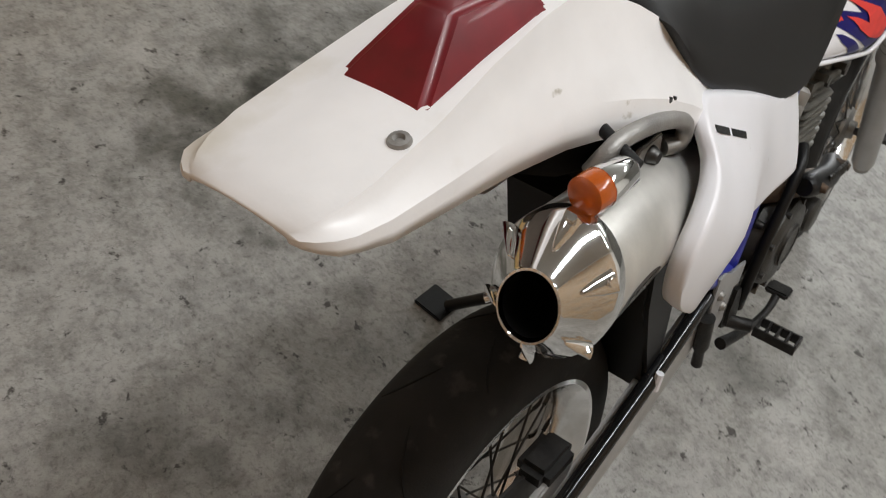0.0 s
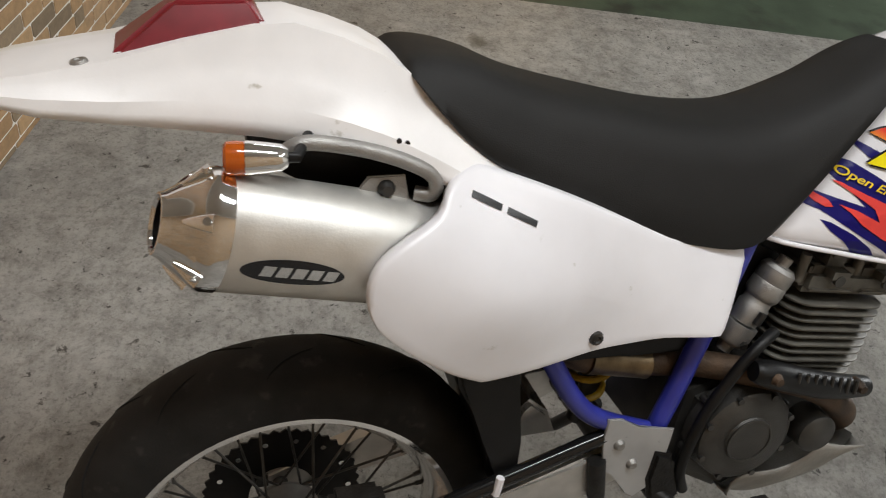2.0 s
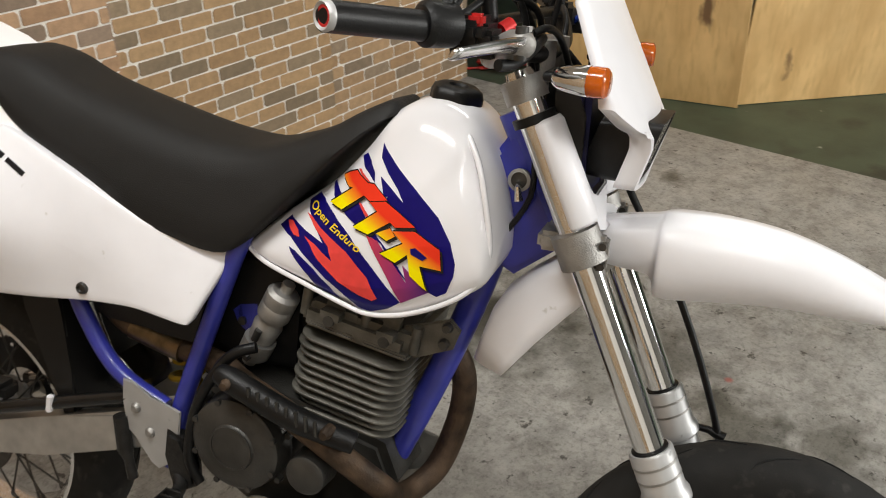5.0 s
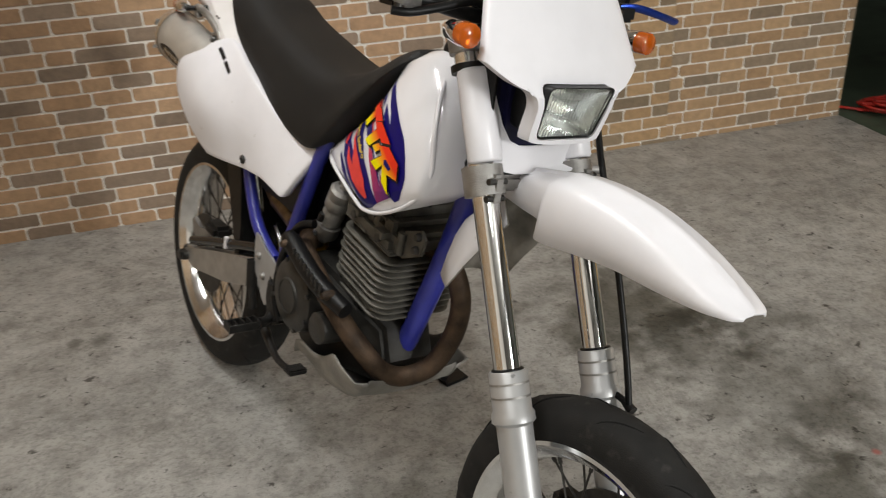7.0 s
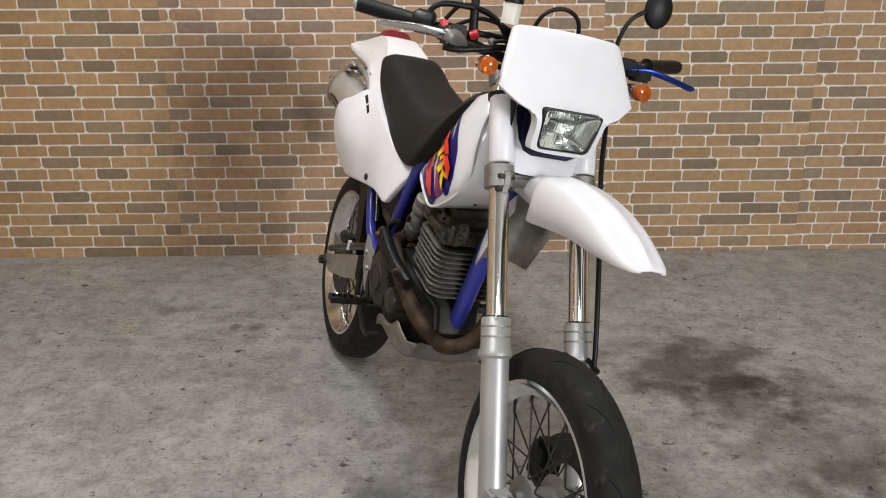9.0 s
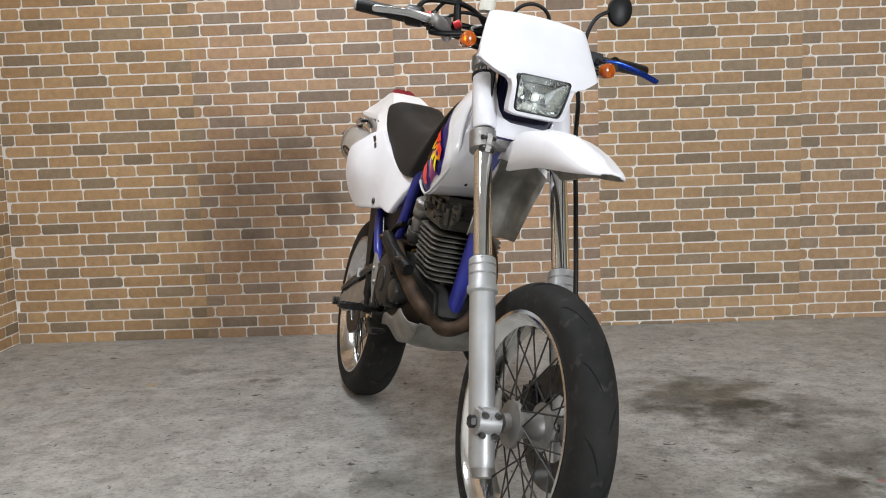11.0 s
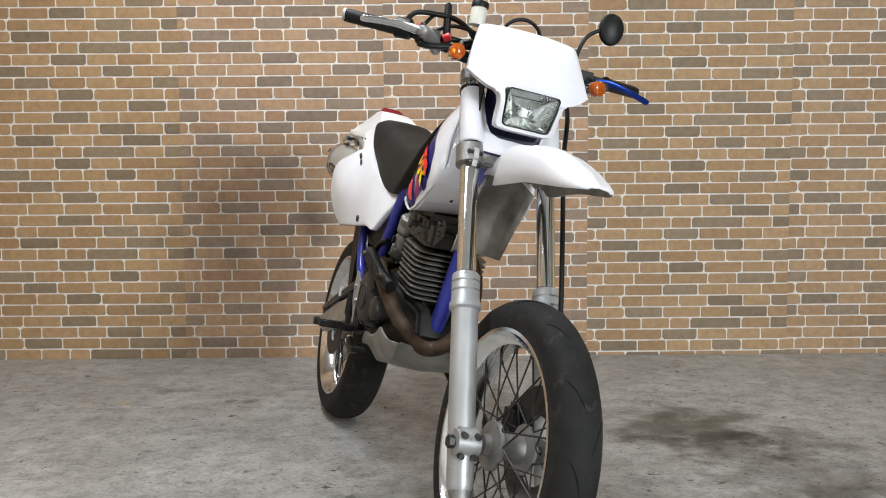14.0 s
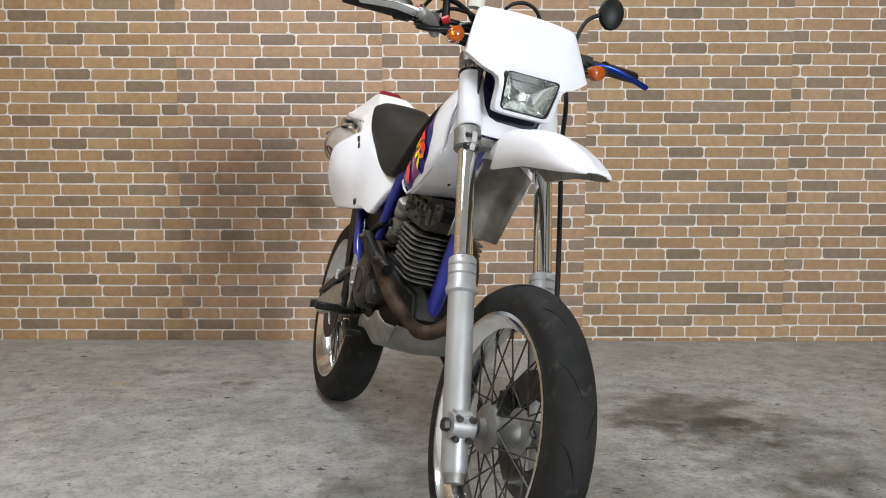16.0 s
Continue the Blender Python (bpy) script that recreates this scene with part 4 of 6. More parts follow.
# frame tubes
frm = empty("chassis", bike)
part("down_tube", tube([(0.95, 0, 0.86), (0.906, 0, 0.71), (0.852, 0, 0.565), (0.8, 0, 0.44), (0.775, 0, 0.39)], 0.021, 20, 5, flat=1.0), BLUE, frm)
part("backbone", tube([(1.0, 0, 0.93), (0.9, 0, 0.86), (0.7, 0, 0.78), (0.56, 0, 0.74)], 0.026, 20, 4), BLUE, frm)
for s in (-1, 1):
    part("seat_tube", tube([(0.578, s * 0.082, 0.79), (0.556, s * 0.09, 0.73), (0.497, s * 0.103, 0.56), (0.467, s * 0.106, 0.47), (0.45, s * 0.106, 0.38)], 0.0145, 18, 5), BLUE, frm)
    part("rear_strut", tube([(0.27, s * 0.105, 0.67), (0.295, s * 0.11, 0.62), (0.335, s * 0.112, 0.555), (0.375, s * 0.113, 0.52), (0.45, s * 0.113, 0.488)], 0.0135, 16, 5), BLUE, frm)
    pl = [(0.38, 0.528), (0.4, 0.526), (0.43, 0.506), (0.487, 0.494), (0.482, 0.45), (0.468, 0.43), (0.47, 0.4), (0.44, 0.38), (0.425, 0.39), (0.4, 0.43), (0.383, 0.44), (0.378, 0.49)]
    part("pivot_plate", slab(pl, s * 0.126 - 0.0025, s * 0.126 + 0.0025, 0.0015), SLIDER, frm, "silver pivot guard plate")
gus = [(0.972, 0.985), (0.95, 0.975), (0.92, 0.93), (0.9, 0.86), (0.93, 0.8), (0.97, 0.78), (1.045, 0.84), (1.03, 0.87)]
part("mount_bracket", slab([(0.536, 0.652), (0.55, 0.664), (0.583, 0.672), (0.585, 0.65), (0.578, 0.62), (0.56, 0.618), (0.545, 0.63)], -0.055, -0.049, 0.002), BLUE, frm)
part("bracket_bolt", cyl((0.556, -0.06, 0.637), (0.556, -0.053, 0.637), 0.007, 8), STEEL, frm)
part("head_gusset", slab(gus, -0.028, 0.028, 0.008), BLUE, frm)

# swingarm
sw = empty("swingarm", bike)
for s in (-1, 1):
    o = [(-0.06, 0.33), (-0.055, 0.3), (0.0, 0.285), (0.2, 0.335), (0.36, 0.39), (0.42, 0.41), (0.42, 0.465), (0.36, 0.458), (0.2, 0.41), (-0.01, 0.342)]
    part("arm", slab(o, s * 0.108 - 0.014, s * 0.108 + 0.014, 0.006), ARM, sw, "brushed aluminium swingarm beam")
part("pivot", cyl((0.42, -0.121, 0.435), (0.42, 0.121, 0.435), 0.022, 20), STEEL, sw)
part("rear_axle", cyl((RA.x, -0.135, RA.z), (RA.x, 0.135, RA.z), 0.012, 16), STEEL, sw)
skid_line = [(0.6, 0.352), (0.63, 0.332), (0.68, 0.322), (0.78, 0.338), (0.825, 0.366), (0.84, 0.396)]
bm = bmesh.new()
rings(bm, [[Vector((x, y, z - 0.012 * (1 - (y / 0.1) ** 2))) for y in (-0.1, -0.06, 0, 0.06, 0.1)] + [Vector((x, y, z + 0.004 - 0.012 * (1 - (y / 0.1) ** 2))) for y in (0.1, 0.06, 0, -0.06, -0.1)] for x, _, z in curve_points([(x, 0, z) for x, z in skid_line], 4)])
skid = part("skid_plate", bm, SKID, bike, "scuffed pale alloy skid plate")
for s in (-1, 1):
    edge_top = [(0.6, 0.35), (0.604, 0.375), (0.63, 0.388), (0.68, 0.386), (0.725, 0.4), (0.755, 0.42), (0.79, 0.41), (0.838, 0.402)]
    low = resample(curve_points([(x, 0, z) for x, z in skid_line], 4), 22, False)
    high = resample(curve_points([(x, 0, z) for x, z in edge_top], 4), 22, False)
    bm = shell([[low[k].lerp(high[k], f) + Vector((0, s * (0.1 + 0.03 * math.sin(f * 1.57)), 0)) for k in range(22)] for f in (0, 0.15, 0.35, 0.6, 0.85, 1)])
    solid(part("skid_wing", bm, SKID, skid), 0.003)

# headlight mask
def mask_x(y, z):
    return 1.138 - 0.52 * max(0, z - 1.0) - 0.3 * max(0, 0.985 - z) - 1.0 * y * y


mask_out = [(0, 1.163), (0.09, 1.16), (0.115, 1.155), (0.124, 1.14), (0.147, 1.05), (0.147, 1.04), (0.11, 1.015), (0.076, 0.998), (0.07, 0.945), (0.06, 0.931), (0, 0.928)]
def lamp_ring(grow, back):
    """The rounded outline of the lamp, leaning back with the mask and narrower below."""
    out = []
    for cy, cz, a0 in ((1, 1, 0), (-1, 1, 90), (-1, -1, 180), (1, -1, 270)):
        for k in range(5):
            a = radians(a0 + 22.5 * k)
            y, z = cy * 0.05 + 0.01 * math.cos(a), cz * 0.03 + 0.01 * math.sin(a)
            y *= 1 + 0.08 * z / 0.04
            out.append(Vector((1.131 + 0.3 * z - back, y * grow, 0.977 + z * grow)))
    return out


full = [(-y, z) for y, z in mask_out] + [(y, z) for y, z in reversed(mask_out[1:-1])]
outer = resample(curve_points([(0, y, z) for y, z in full], 3, True), 120)
hole = resample(lamp_ring(1.03, 0), 240)
LC = Vector((0, 0, 0.977))


def at_angle(p):
    """The point of the lamp's opening in the same direction as p."""
    a = math.atan2(p.z - LC.z, p.y)
    return min(hole, key=lambda q: abs(math.remainder(math.atan2(q.z - LC.z, q.y) - a, 2 * math.pi)))


bm = bmesh.new()
loops = []
for k, push in ((1.0, 0.012), (1.0, 0.003), (0.98, 0), (0.9, 0), (0.75, 0), (0.6, 0), (0.45, 0), (0.3, 0), (0.15, 0), (0.05, 0), (0.0, 0.002), (0.0, 0.02)):
    loop = []
    for p in outer:
        q = Vector((0, at_angle(p).y, at_angle(p).z)).lerp(p, k)
        deep = push + (0.014 * smooth01((1.07 - q.z) / 0.08) if push > 0.01 and k > 0.5 else 0)
        loop.append(Vector((mask_x(q.y, q.z) + 0.006 - deep, q.y, q.z)))
    loops.append(loop)
rings(bm, loops, caps=False)
mask = part("headlight_mask", bm, WHITE, bike, "glossy white headlight mask", sharp=50)
solid(mask, 0.003)


bm = bmesh.new()
rings(bm, [lamp_ring(0.92, 0.07), lamp_ring(1.0, 0.03), lamp_ring(1.0, -0.004), lamp_ring(0.99, -0.006), lamp_ring(0.955, -0.005), lamp_ring(0.945, 0.002)], caps=False)
hl = part("headlight", bm, BLACK, bike, "rectangular headlight with ribbed glass lens")
bm = bmesh.new()
rows = rings(bm, [lamp_ring(0.94, 0.002), lamp_ring(0.78, 0.018), lamp_ring(0.5, 0.03), lamp_ring(0.25, 0.035)], caps=False)
bm.faces.new(rows[-1])
part("reflector", bm, CHROME, hl, "chrome reflector")
part("bulb", revolve([(0, 0.02), (0.006, 0.018), (0.009, 0.008), (0.009, 0), (0, 0)], 16, origin=(1.091, 0, 0.977), axis=(1, 0, 0)), CLEARWHITE, hl)
bm = bmesh.new()
rings(bm, [lamp_ring(0.945, -0.001), lamp_ring(0.945, -0.004)])
lens = part("lens", bm, LAMPGLASS, hl, "ribbed clear glass")
lens.visible_shadow = False
arch = [(-0.105, 0.992), (-0.078, 0.992), (-0.073, 0.94), (-0.062, 0.918), (-0.042, 0.91), (0.042, 0.91), (0.062, 0.918), (0.073, 0.94), (0.078, 0.992), (0.105, 0.992), (0.112, 0.93), (0.112, 0.878), (0.06, 0.874), (-0.06, 0.874), (-0.112, 0.878), (-0.112, 0.93)]
bm = slab([(y, z) for y, z in arch], 0, 0.004, 0.0015)
for v in bm.verts:
    out, y, z = v.co.y, v.co.x, v.co.z
    v.co = Vector((fork_at(z, 0).x + 0.03 + out - 1.6 * max(0, abs(y) - 0.09), y, z))
part("fork_bridge", bm, WHITE, bike, "white plastic bridge between the fork covers")
part("mask_backing", block(1.02, 1.06, -0.07, 0.07, 0.9, 1.05, 0.01), DARKNAVY, bike)

# indicators
def indicator(at, way, stem):
    ind = empty("indicator", bike)
    part("body", revolve([(0, -0.038), (0.0095, -0.037), (0.014, -0.03), (0.0175, 0.0), (0.0175, 0.004), (0, 0.004)], 28, origin=at, axis=way), CHROME, ind, "chrome indicator housing")
    part("lens", revolve([(0.0168, 0.004), (0.0175, 0.012), (0.0168, 0.022), (0.0135, 0.025), (0, 0.026)], 28, origin=at, axis=way), ORANGE, ind, "orange indicator lens")
    part("stem", tube([Vector(at) - 0.03 * Vector(way).normalized(), Vector(at) - 0.045 * Vector(way).normalized(), Vector(stem)], 0.006, 12, 1), BLACK, ind)
    return ind


for s in (-1, 1):
    indicator((1.072, s * 0.172, 1.073), (1, 0.12 * s, 0), (1.02, s * 0.1, 1.07))
    indicator((-0.078, s * 0.139, 0.938), (-1, -0.12 * s, 0), (-0.01, s * 0.09, 0.945))

# handlebar
bars = empty("handlebar", bike)
part("bar", tube([(0.872, -0.38, 1.135), (0.93, -0.26, 1.122), (0.965, -0.16, 1.1), (0.985, -0.07, 1.085), (0.985, 0.07, 1.085), (0.965, 0.16, 1.1), (0.93, 0.26, 1.122), (0.872, 0.38, 1.135)], 0.011, 16, 5), BLACK, bars)
for s in (-1, 1):
    part("grip", tube([(0.867, s * 0.39, 1.135), (0.87, s * 0.38, 1.135), (0.92, s * 0.28, 1.125), (0.925, s * 0.27, 1.124)], [0.0145, 0.0155, 0.016, 0.0185], 20, 1), BLACK, bars, "black rubber grip")
    part("switch_box", block(0.92, 0.97, s * 0.2 - 0.025, s * 0.2 + 0.025, 1.095, 1.135, 0.008), BLACK, bars)
part("brake_lever", tube([(1.006, -0.222, 1.11), (1.014, -0.25, 1.112), (1.012, -0.3, 1.115), (0.999, -0.345, 1.113), (0.99, -0.37, 1.111), (0.988, -0.376, 1.111)], [0.011, 0.012, 0.01, 0.0085, 0.0085, 0.004], 14, 5, flat=0.5), POLISHED, bars, "silver brake lever")
part("clutch_lever", tube([(0.965, 0.2, 1.108), (0.98, 0.25, 1.115), (0.985, 0.31, 1.106), (0.974, 0.365, 1.096), (0.972, 0.371, 1.095)], [0.009, 0.0085, 0.0075, 0.008, 0.004], 14, 5, flat=0.6), BLUEPART, bars, "blue clutch lever")
part("master_cylinder", tube([(0.96, -0.183, 1.087), (0.966, -0.188, 1.09), (0.982, -0.2, 1.1), (1.0, -0.219, 1.109), (1.017, -0.24, 1.112), (1.022, -0.246, 1.112)], [0.008, 0.013, 0.0155, 0.016, 0.014, 0.008], 20, 4), CAST, bars, "silver brake master cylinder")
part("lever_pivot", cyl((1.014, -0.24, 1.096), (1.014, -0.24, 1.13), 0.007, 12), STEEL, bars)
part("brake_line", tube([(0.99, -0.236, 1.088), (1.0, -0.21, 1.088), (1.004, -0.16, 1.098), (1.002, -0.11, 1.108), (0.99, -0.07, 1.1)], 0.0065, 12, 5), BLACK, bars)
part("mirror_mount", tube([(0.957, -0.162, 1.105), (0.953, -0.168, 1.15), (0.95, -0.173, 1.2), (0.949, -0.174, 1.204)], [0.0105, 0.009, 0.0085, 0.005], 14, 1), BLACK, bars)
part("throttle_cable", tube([(0.935, -0.262, 1.14), (0.942, -0.245, 1.165), (0.95, -0.2, 1.172), (0.962, -0.14, 1.166), (0.98, -0.085, 1.12), (0.985, -0.05, 1.04)], 0.006, 12, 6), BLACK, bars)
bm = revolve([(0, 0.012), (0.02, 0.011), (0.034, 0.005), (0.037, -0.002), (0.036, -0.006), (0, -0.006)], 32, origin=(0.973, 0.236, 1.245), axis=(1, -0.1, 0.05))
for v in bm.verts:
    v.co.z, v.co.y = 1.245 + (v.co.z - 1.245) * 1.08, 0.236 + (v.co.y - 0.236) * 0.86
mirror = part("mirror", bm, BLACK, bars, "oval black mirror")
part("mirror_stem", tube([(0.955, 0.165, 1.12), (0.96, 0.165, 1.17), (0.965, 0.18, 1.215), (0.968, 0.215, 1.24)], 0.005, 10, 5), BLACK, bars)
part("reservoir", revolve([(0, 0.02), (0.016, 0.02), (0.018, 0.015), (0.018, -0.02), (0, -0.02)], 24, origin=(1.02, -0.12, 1.175), axis=(0, 0, 1)), CLEARWHITE, bars)

# side stand
stand = part("side_stand", tube([(0.5, 0.11, 0.36), (0.475, 0.2, 0.25), (0.45, 0.395, 0.097)], 0.012, 14, 1), BLACK, bike, "black steel side stand, folded out")
bm = block(0.41, 0.48, 0.385, 0.455, 0.0, 0.008, 0.003)
bmesh.ops.rotate(bm, cent=Vector((0.445, 0.42, 0)), matrix=Matrix.Rotation(radians(12), 3, "X"), verts=bm.verts)
bmesh.ops.translate(bm, vec=Vector((0, 0, 0.0895)), verts=bm.verts)
part("foot_plate", bm, BLACK, stand)

# tank graphics
from mathutils.bvhtree import BVHTree

probe = bmesh.new()
probe.from_mesh(tank.data)
TREE = BVHTree.FromBMesh(probe)


def flame_material():
    mat = material("yellow_to_red_decal", (0.8, 0.2, 0.02), 0.5)
    mat.node_tree.nodes["Principled BSDF"].inputs["Specular IOR Level"].default_value = 0.25
    nodes, links = mat.node_tree.nodes, mat.node_tree.links
    # one sweep over all the blocks, yellow below and red above
    coord, dot, ramp = nodes.new("ShaderNodeTexCoord"), nodes.new("ShaderNodeVectorMath"), nodes.new("ShaderNodeValToRGB")
    shift = nodes.new("ShaderNodeMath")
    dot.operation, dot.inputs[1].default_value = "DOT_PRODUCT", (8.07, 0, 15.23)
    shift.operation, shift.inputs[1].default_value = "ADD", -19.05
    links.new(coord.outputs["Object"], dot.inputs[0])
    links.new(dot.outputs["Value"], shift.inputs[0])
    links.new(shift.outputs[0], ramp.inputs["Fac"])
    cr = ramp.color_ramp
    cr.elements.new(0.45)
    for e, (p, c) in zip(cr.elements, ((0.22, (0.88, 0.74, 0.0, 1)), (0.48, (0.85, 0.3, 0.01, 1)), (0.72, (0.78, 0.035, 0.01, 1)))):
        e.position, e.color = p, c
    links.new(ramp.outputs["Color"], nodes["Principled BSDF"].inputs["Base Color"])
    return mat


FLAME = flame_material()


def berry_material():
    """Red running into purple towards the front."""
    mat = material("red_to_purple_decal", (0.3, 0.02, 0.1), 0.5)
    nodes, links = mat.node_tree.nodes, mat.node_tree.links
    coord, sep, span, ramp = nodes.new("ShaderNodeTexCoord"), nodes.new("ShaderNodeSeparateXYZ"), nodes.new("ShaderNodeMapRange"), nodes.new("ShaderNodeValToRGB")
    links.new(coord.outputs["Object"], sep.inputs[0])
    span.inputs["From Min"].default_value, span.inputs["From Max"].default_value = 0.79, 0.885
    links.new(sep.outputs["X"], span.inputs["Value"])
    links.new(span.outputs["Result"], ramp.inputs["Fac"])
    ramp.color_ramp.elements[0].color, ramp.color_ramp.elements[1].color = (0.55, 0.035, 0.07, 1), (0.09, 0.012, 0.16, 1)
    links.new(ramp.outputs["Color"], nodes["Principled BSDF"].inputs["Base Color"])
    return mat


BERRY = berry_material()


def drape(bm, layer):
    for v in bm.verts:
        hit = TREE.ray_cast(Vector((v.co.x, -0.5, v.co.z)), Vector((0, 1, 0)))
        v.co.y = (hit[0].y if hit[0] else -0.1) - 0.0006 - 0.0004 * layer


def decal(name, outline, mat, layer, shift=(0, 0)):
    bm = bmesh.new()
    bm.faces.new([bm.verts.new((x + shift[0], 0, z + shift[1])) for x, z in outline])
    bm.normal_update()
    bmesh.ops.triangulate(bm, faces=bm.faces, ngon_method="EAR_CLIP")
    for _ in range(7):
        long = [e for e in bm.edges if e.calc_length() > 0.0045]
        if long:
            bmesh.ops.subdivide_edges(bm, edges=long, cuts=1)
            bm.normal_update()
            bmesh.ops.triangulate(bm, faces=bm.faces)
    drape(bm, layer)
    return part(name, bm, mat, tank)


decal("navy_flash", [(0.795, 0.953), (0.798, 0.935), (0.813, 0.917), (0.83, 0.901), (0.841, 0.886), (0.82, 0.892), (0.811, 0.883), (0.828, 0.862), (0.855, 0.831), (0.889, 0.775), (0.899, 0.771), (0.912, 0.779), (0.921, 0.803), (0.922, 0.82), (0.913, 0.846), (0.892, 0.875), (0.859, 0.902), (0.826, 0.927), (0.809, 0.942)], NAVY, 1)
decal("navy_flash", [(0.801, 0.913), (0.82, 0.901), (0.841, 0.886), (0.824, 0.891), (0.811, 0.889)], NAVY, 2)
decal("navy_flash", [(0.759, 0.928), (0.768, 0.934), (0.78, 0.928), (0.791, 0.915), (0.793, 0.903), (0.781, 0.912), (0.769, 0.918)], NAVY, 1)
decal("navy_flash", [(0.713, 0.884), (0.718, 0.887), (0.739, 0.877), (0.775, 0.873), (0.796, 0.847), (0.826, 0.823), (0.858, 0.786), (0.841, 0.799), (0.816, 0.829), (0.793, 0.837), (0.763, 0.849), (0.739, 0.861), (0.725, 0.871)], NAVY, 3)
decal("navy_flash", [(0.674, 0.851), (0.691, 0.865), (0.708, 0.862), (0.736, 0.847), (0.764, 0.829), (0.798, 0.8), (0.836, 0.765), (0.848, 0.753), (0.828, 0.738), (0.801, 0.727), (0.784, 0.728), (0.759, 0.746), (0.725, 0.766), (0.69, 0.787), (0.662, 0.803), (0.634, 0.811), (0.65, 0.827), (0.668, 0.822), (0.696, 0.815), (0.722, 0.808), (0.706, 0.823), (0.688, 0.838)], NAVY, 1)
decal("navy_flash", [(0.662, 0.791), (0.676, 0.788), (0.711, 0.77), (0.739, 0.75), (0.753, 0.735), (0.735, 0.737), (0.718, 0.741), (0.698, 0.761), (0.677, 0.776)], NAVY, 1)
decal("red_flash", [(0.681, 0.839), (0.692, 0.837), (0.72, 0.825), (0.764, 0.807), (0.799, 0.779), (0.815, 0.752), (0.807, 0.747), (0.786, 0.751), (0.752, 0.764), (0.718, 0.785), (0.7, 0.802), (0.686, 0.811), (0.71, 0.804), (0.741, 0.789), (0.732, 0.807), (0.72, 0.815), (0.696, 0.83)], DECALRED, 5)
decal("red_flash", [(0.648, 0.821), (0.657, 0.823), (0.674, 0.815), (0.679, 0.807), (0.669, 0.807), (0.656, 0.813)], DECALRED, 5)
decal("red_flash", [(0.759, 0.913), (0.765, 0.914), (0.784, 0.904), (0.794, 0.897), (0.783, 0.9)], DECALRED, 5)
decal("red_flash", [(0.771, 0.875), (0.779, 0.873), (0.799, 0.855), (0.788, 0.859)], DECALRED, 5)
decal("purple_flash", [(0.792, 0.836), (0.81, 0.832), (0.834, 0.809), (0.857, 0.784), (0.85, 0.807), (0.872, 0.79), (0.889, 0.776), (0.873, 0.767), (0.85, 0.753), (0.841, 0.767), (0.825, 0.791), (0.803, 0.821)], BERRY, 5)
for k, outline in enumerate(([(0.732, 0.898), (0.744, 0.905), (0.759, 0.911), (0.784, 0.901), (0.795, 0.902), (0.819, 0.886), (0.792, 0.88), (0.78, 0.885), (0.762, 0.89), (0.752, 0.889)],
                             [(0.762, 0.892), (0.781, 0.885), (0.746, 0.859), (0.722, 0.863)],
                             [(0.792, 0.879), (0.817, 0.884), (0.837, 0.874), (0.864, 0.859), (0.835, 0.854), (0.827, 0.859), (0.807, 0.868)],
                             [(0.807, 0.87), (0.828, 0.86), (0.796, 0.838), (0.77, 0.842)],
                             [(0.808, 0.842), (0.828, 0.852), (0.837, 0.843), (0.825, 0.835)],
                             [(0.832, 0.849), (0.864, 0.854), (0.901, 0.837), (0.905, 0.81), (0.875, 0.811), (0.887, 0.779), (0.862, 0.796), (0.857, 0.823), (0.84, 0.809), (0.817, 0.817), (0.849, 0.836)])):
    decal("block_shadow", outline, DECALBLACK, 7, (0.0032, -0.0032))
    decal("block_shadow", outline, DECALBLACK, 8, (-0.0008, 0.0014))
    decal("colour_block", outline, FLAME, 10 + k % 2)
decal("navy_gap", [(0.861, 0.832), (0.868, 0.834), (0.885, 0.824), (0.879, 0.819), (0.862, 0.825)], NAVY, 13)


def lettering(text, size, x, z, slope, mat, layer, length):
    font = bpy.data.curves.new("lettering", "FONT")
    font.body, font.size, font.shear, font.offset = text, size, 0.3, 0.0002
    tmp = new("lettering_source", font)
    deps = bpy.context.evaluated_depsgraph_get()
    me = bpy.data.meshes.new_from_object(tmp.evaluated_get(deps))
    bpy.data.objects.remove(tmp)
    bm = bmesh.new()
    bm.from_mesh(me)
    bpy.data.meshes.remove(me)
    for _ in range(3):
        long = [e for e in bm.edges if e.calc_length() > 0.003]
        if long:
            bmesh.ops.subdivide_edges(bm, edges=long, cuts=1)
            bmesh.ops.triangulate(bm, faces=bm.faces)
    c, s = math.cos(slope), math.sin(slope)
    fit = length / max(v.co.x for v in bm.verts)
    for v in bm.verts:
        a, b = v.co.x * fit, v.co.y
        v.co = Vector((x + c * a - s * b, 0, z + s * a + c * b))
    drape(bm, layer)
    return part("lettering", bm, mat, tank, "small yellow lettering", smooth=False)


lettering("Open Enduro", 0.0152, 0.6835, 0.8495, radians(-21.3), DECALYELLOW, 10, 0.108)
edge = [(0.576, -0.072, 0.77), (0.62, -0.094, 0.757), (0.7, -0.112, 0.742), (0.76, -0.122, 0.73), (0.8, -0.127, 0.725), (0.85, -0.13, 0.735), (0.9, -0.13, 0.757), (0.935, -0.127, 0.78), (0.957, -0.118, 0.806)]
for s in (1, -1):
    part("tank_seam", tube([(x, y * s, z) for x, y, z in edge], 0.0036, 10, 4), TANK, tank)

for s in (1, -1):
    part("tank_flange", tube([(0.896, s * 0.058, 0.986), (0.929, s * 0.089, 0.947), (0.949, s * 0.105, 0.893), (0.959, s * 0.109, 0.84), (0.955, s * 0.117, 0.806)], 0.0042, 10, 5), TANK, tank)

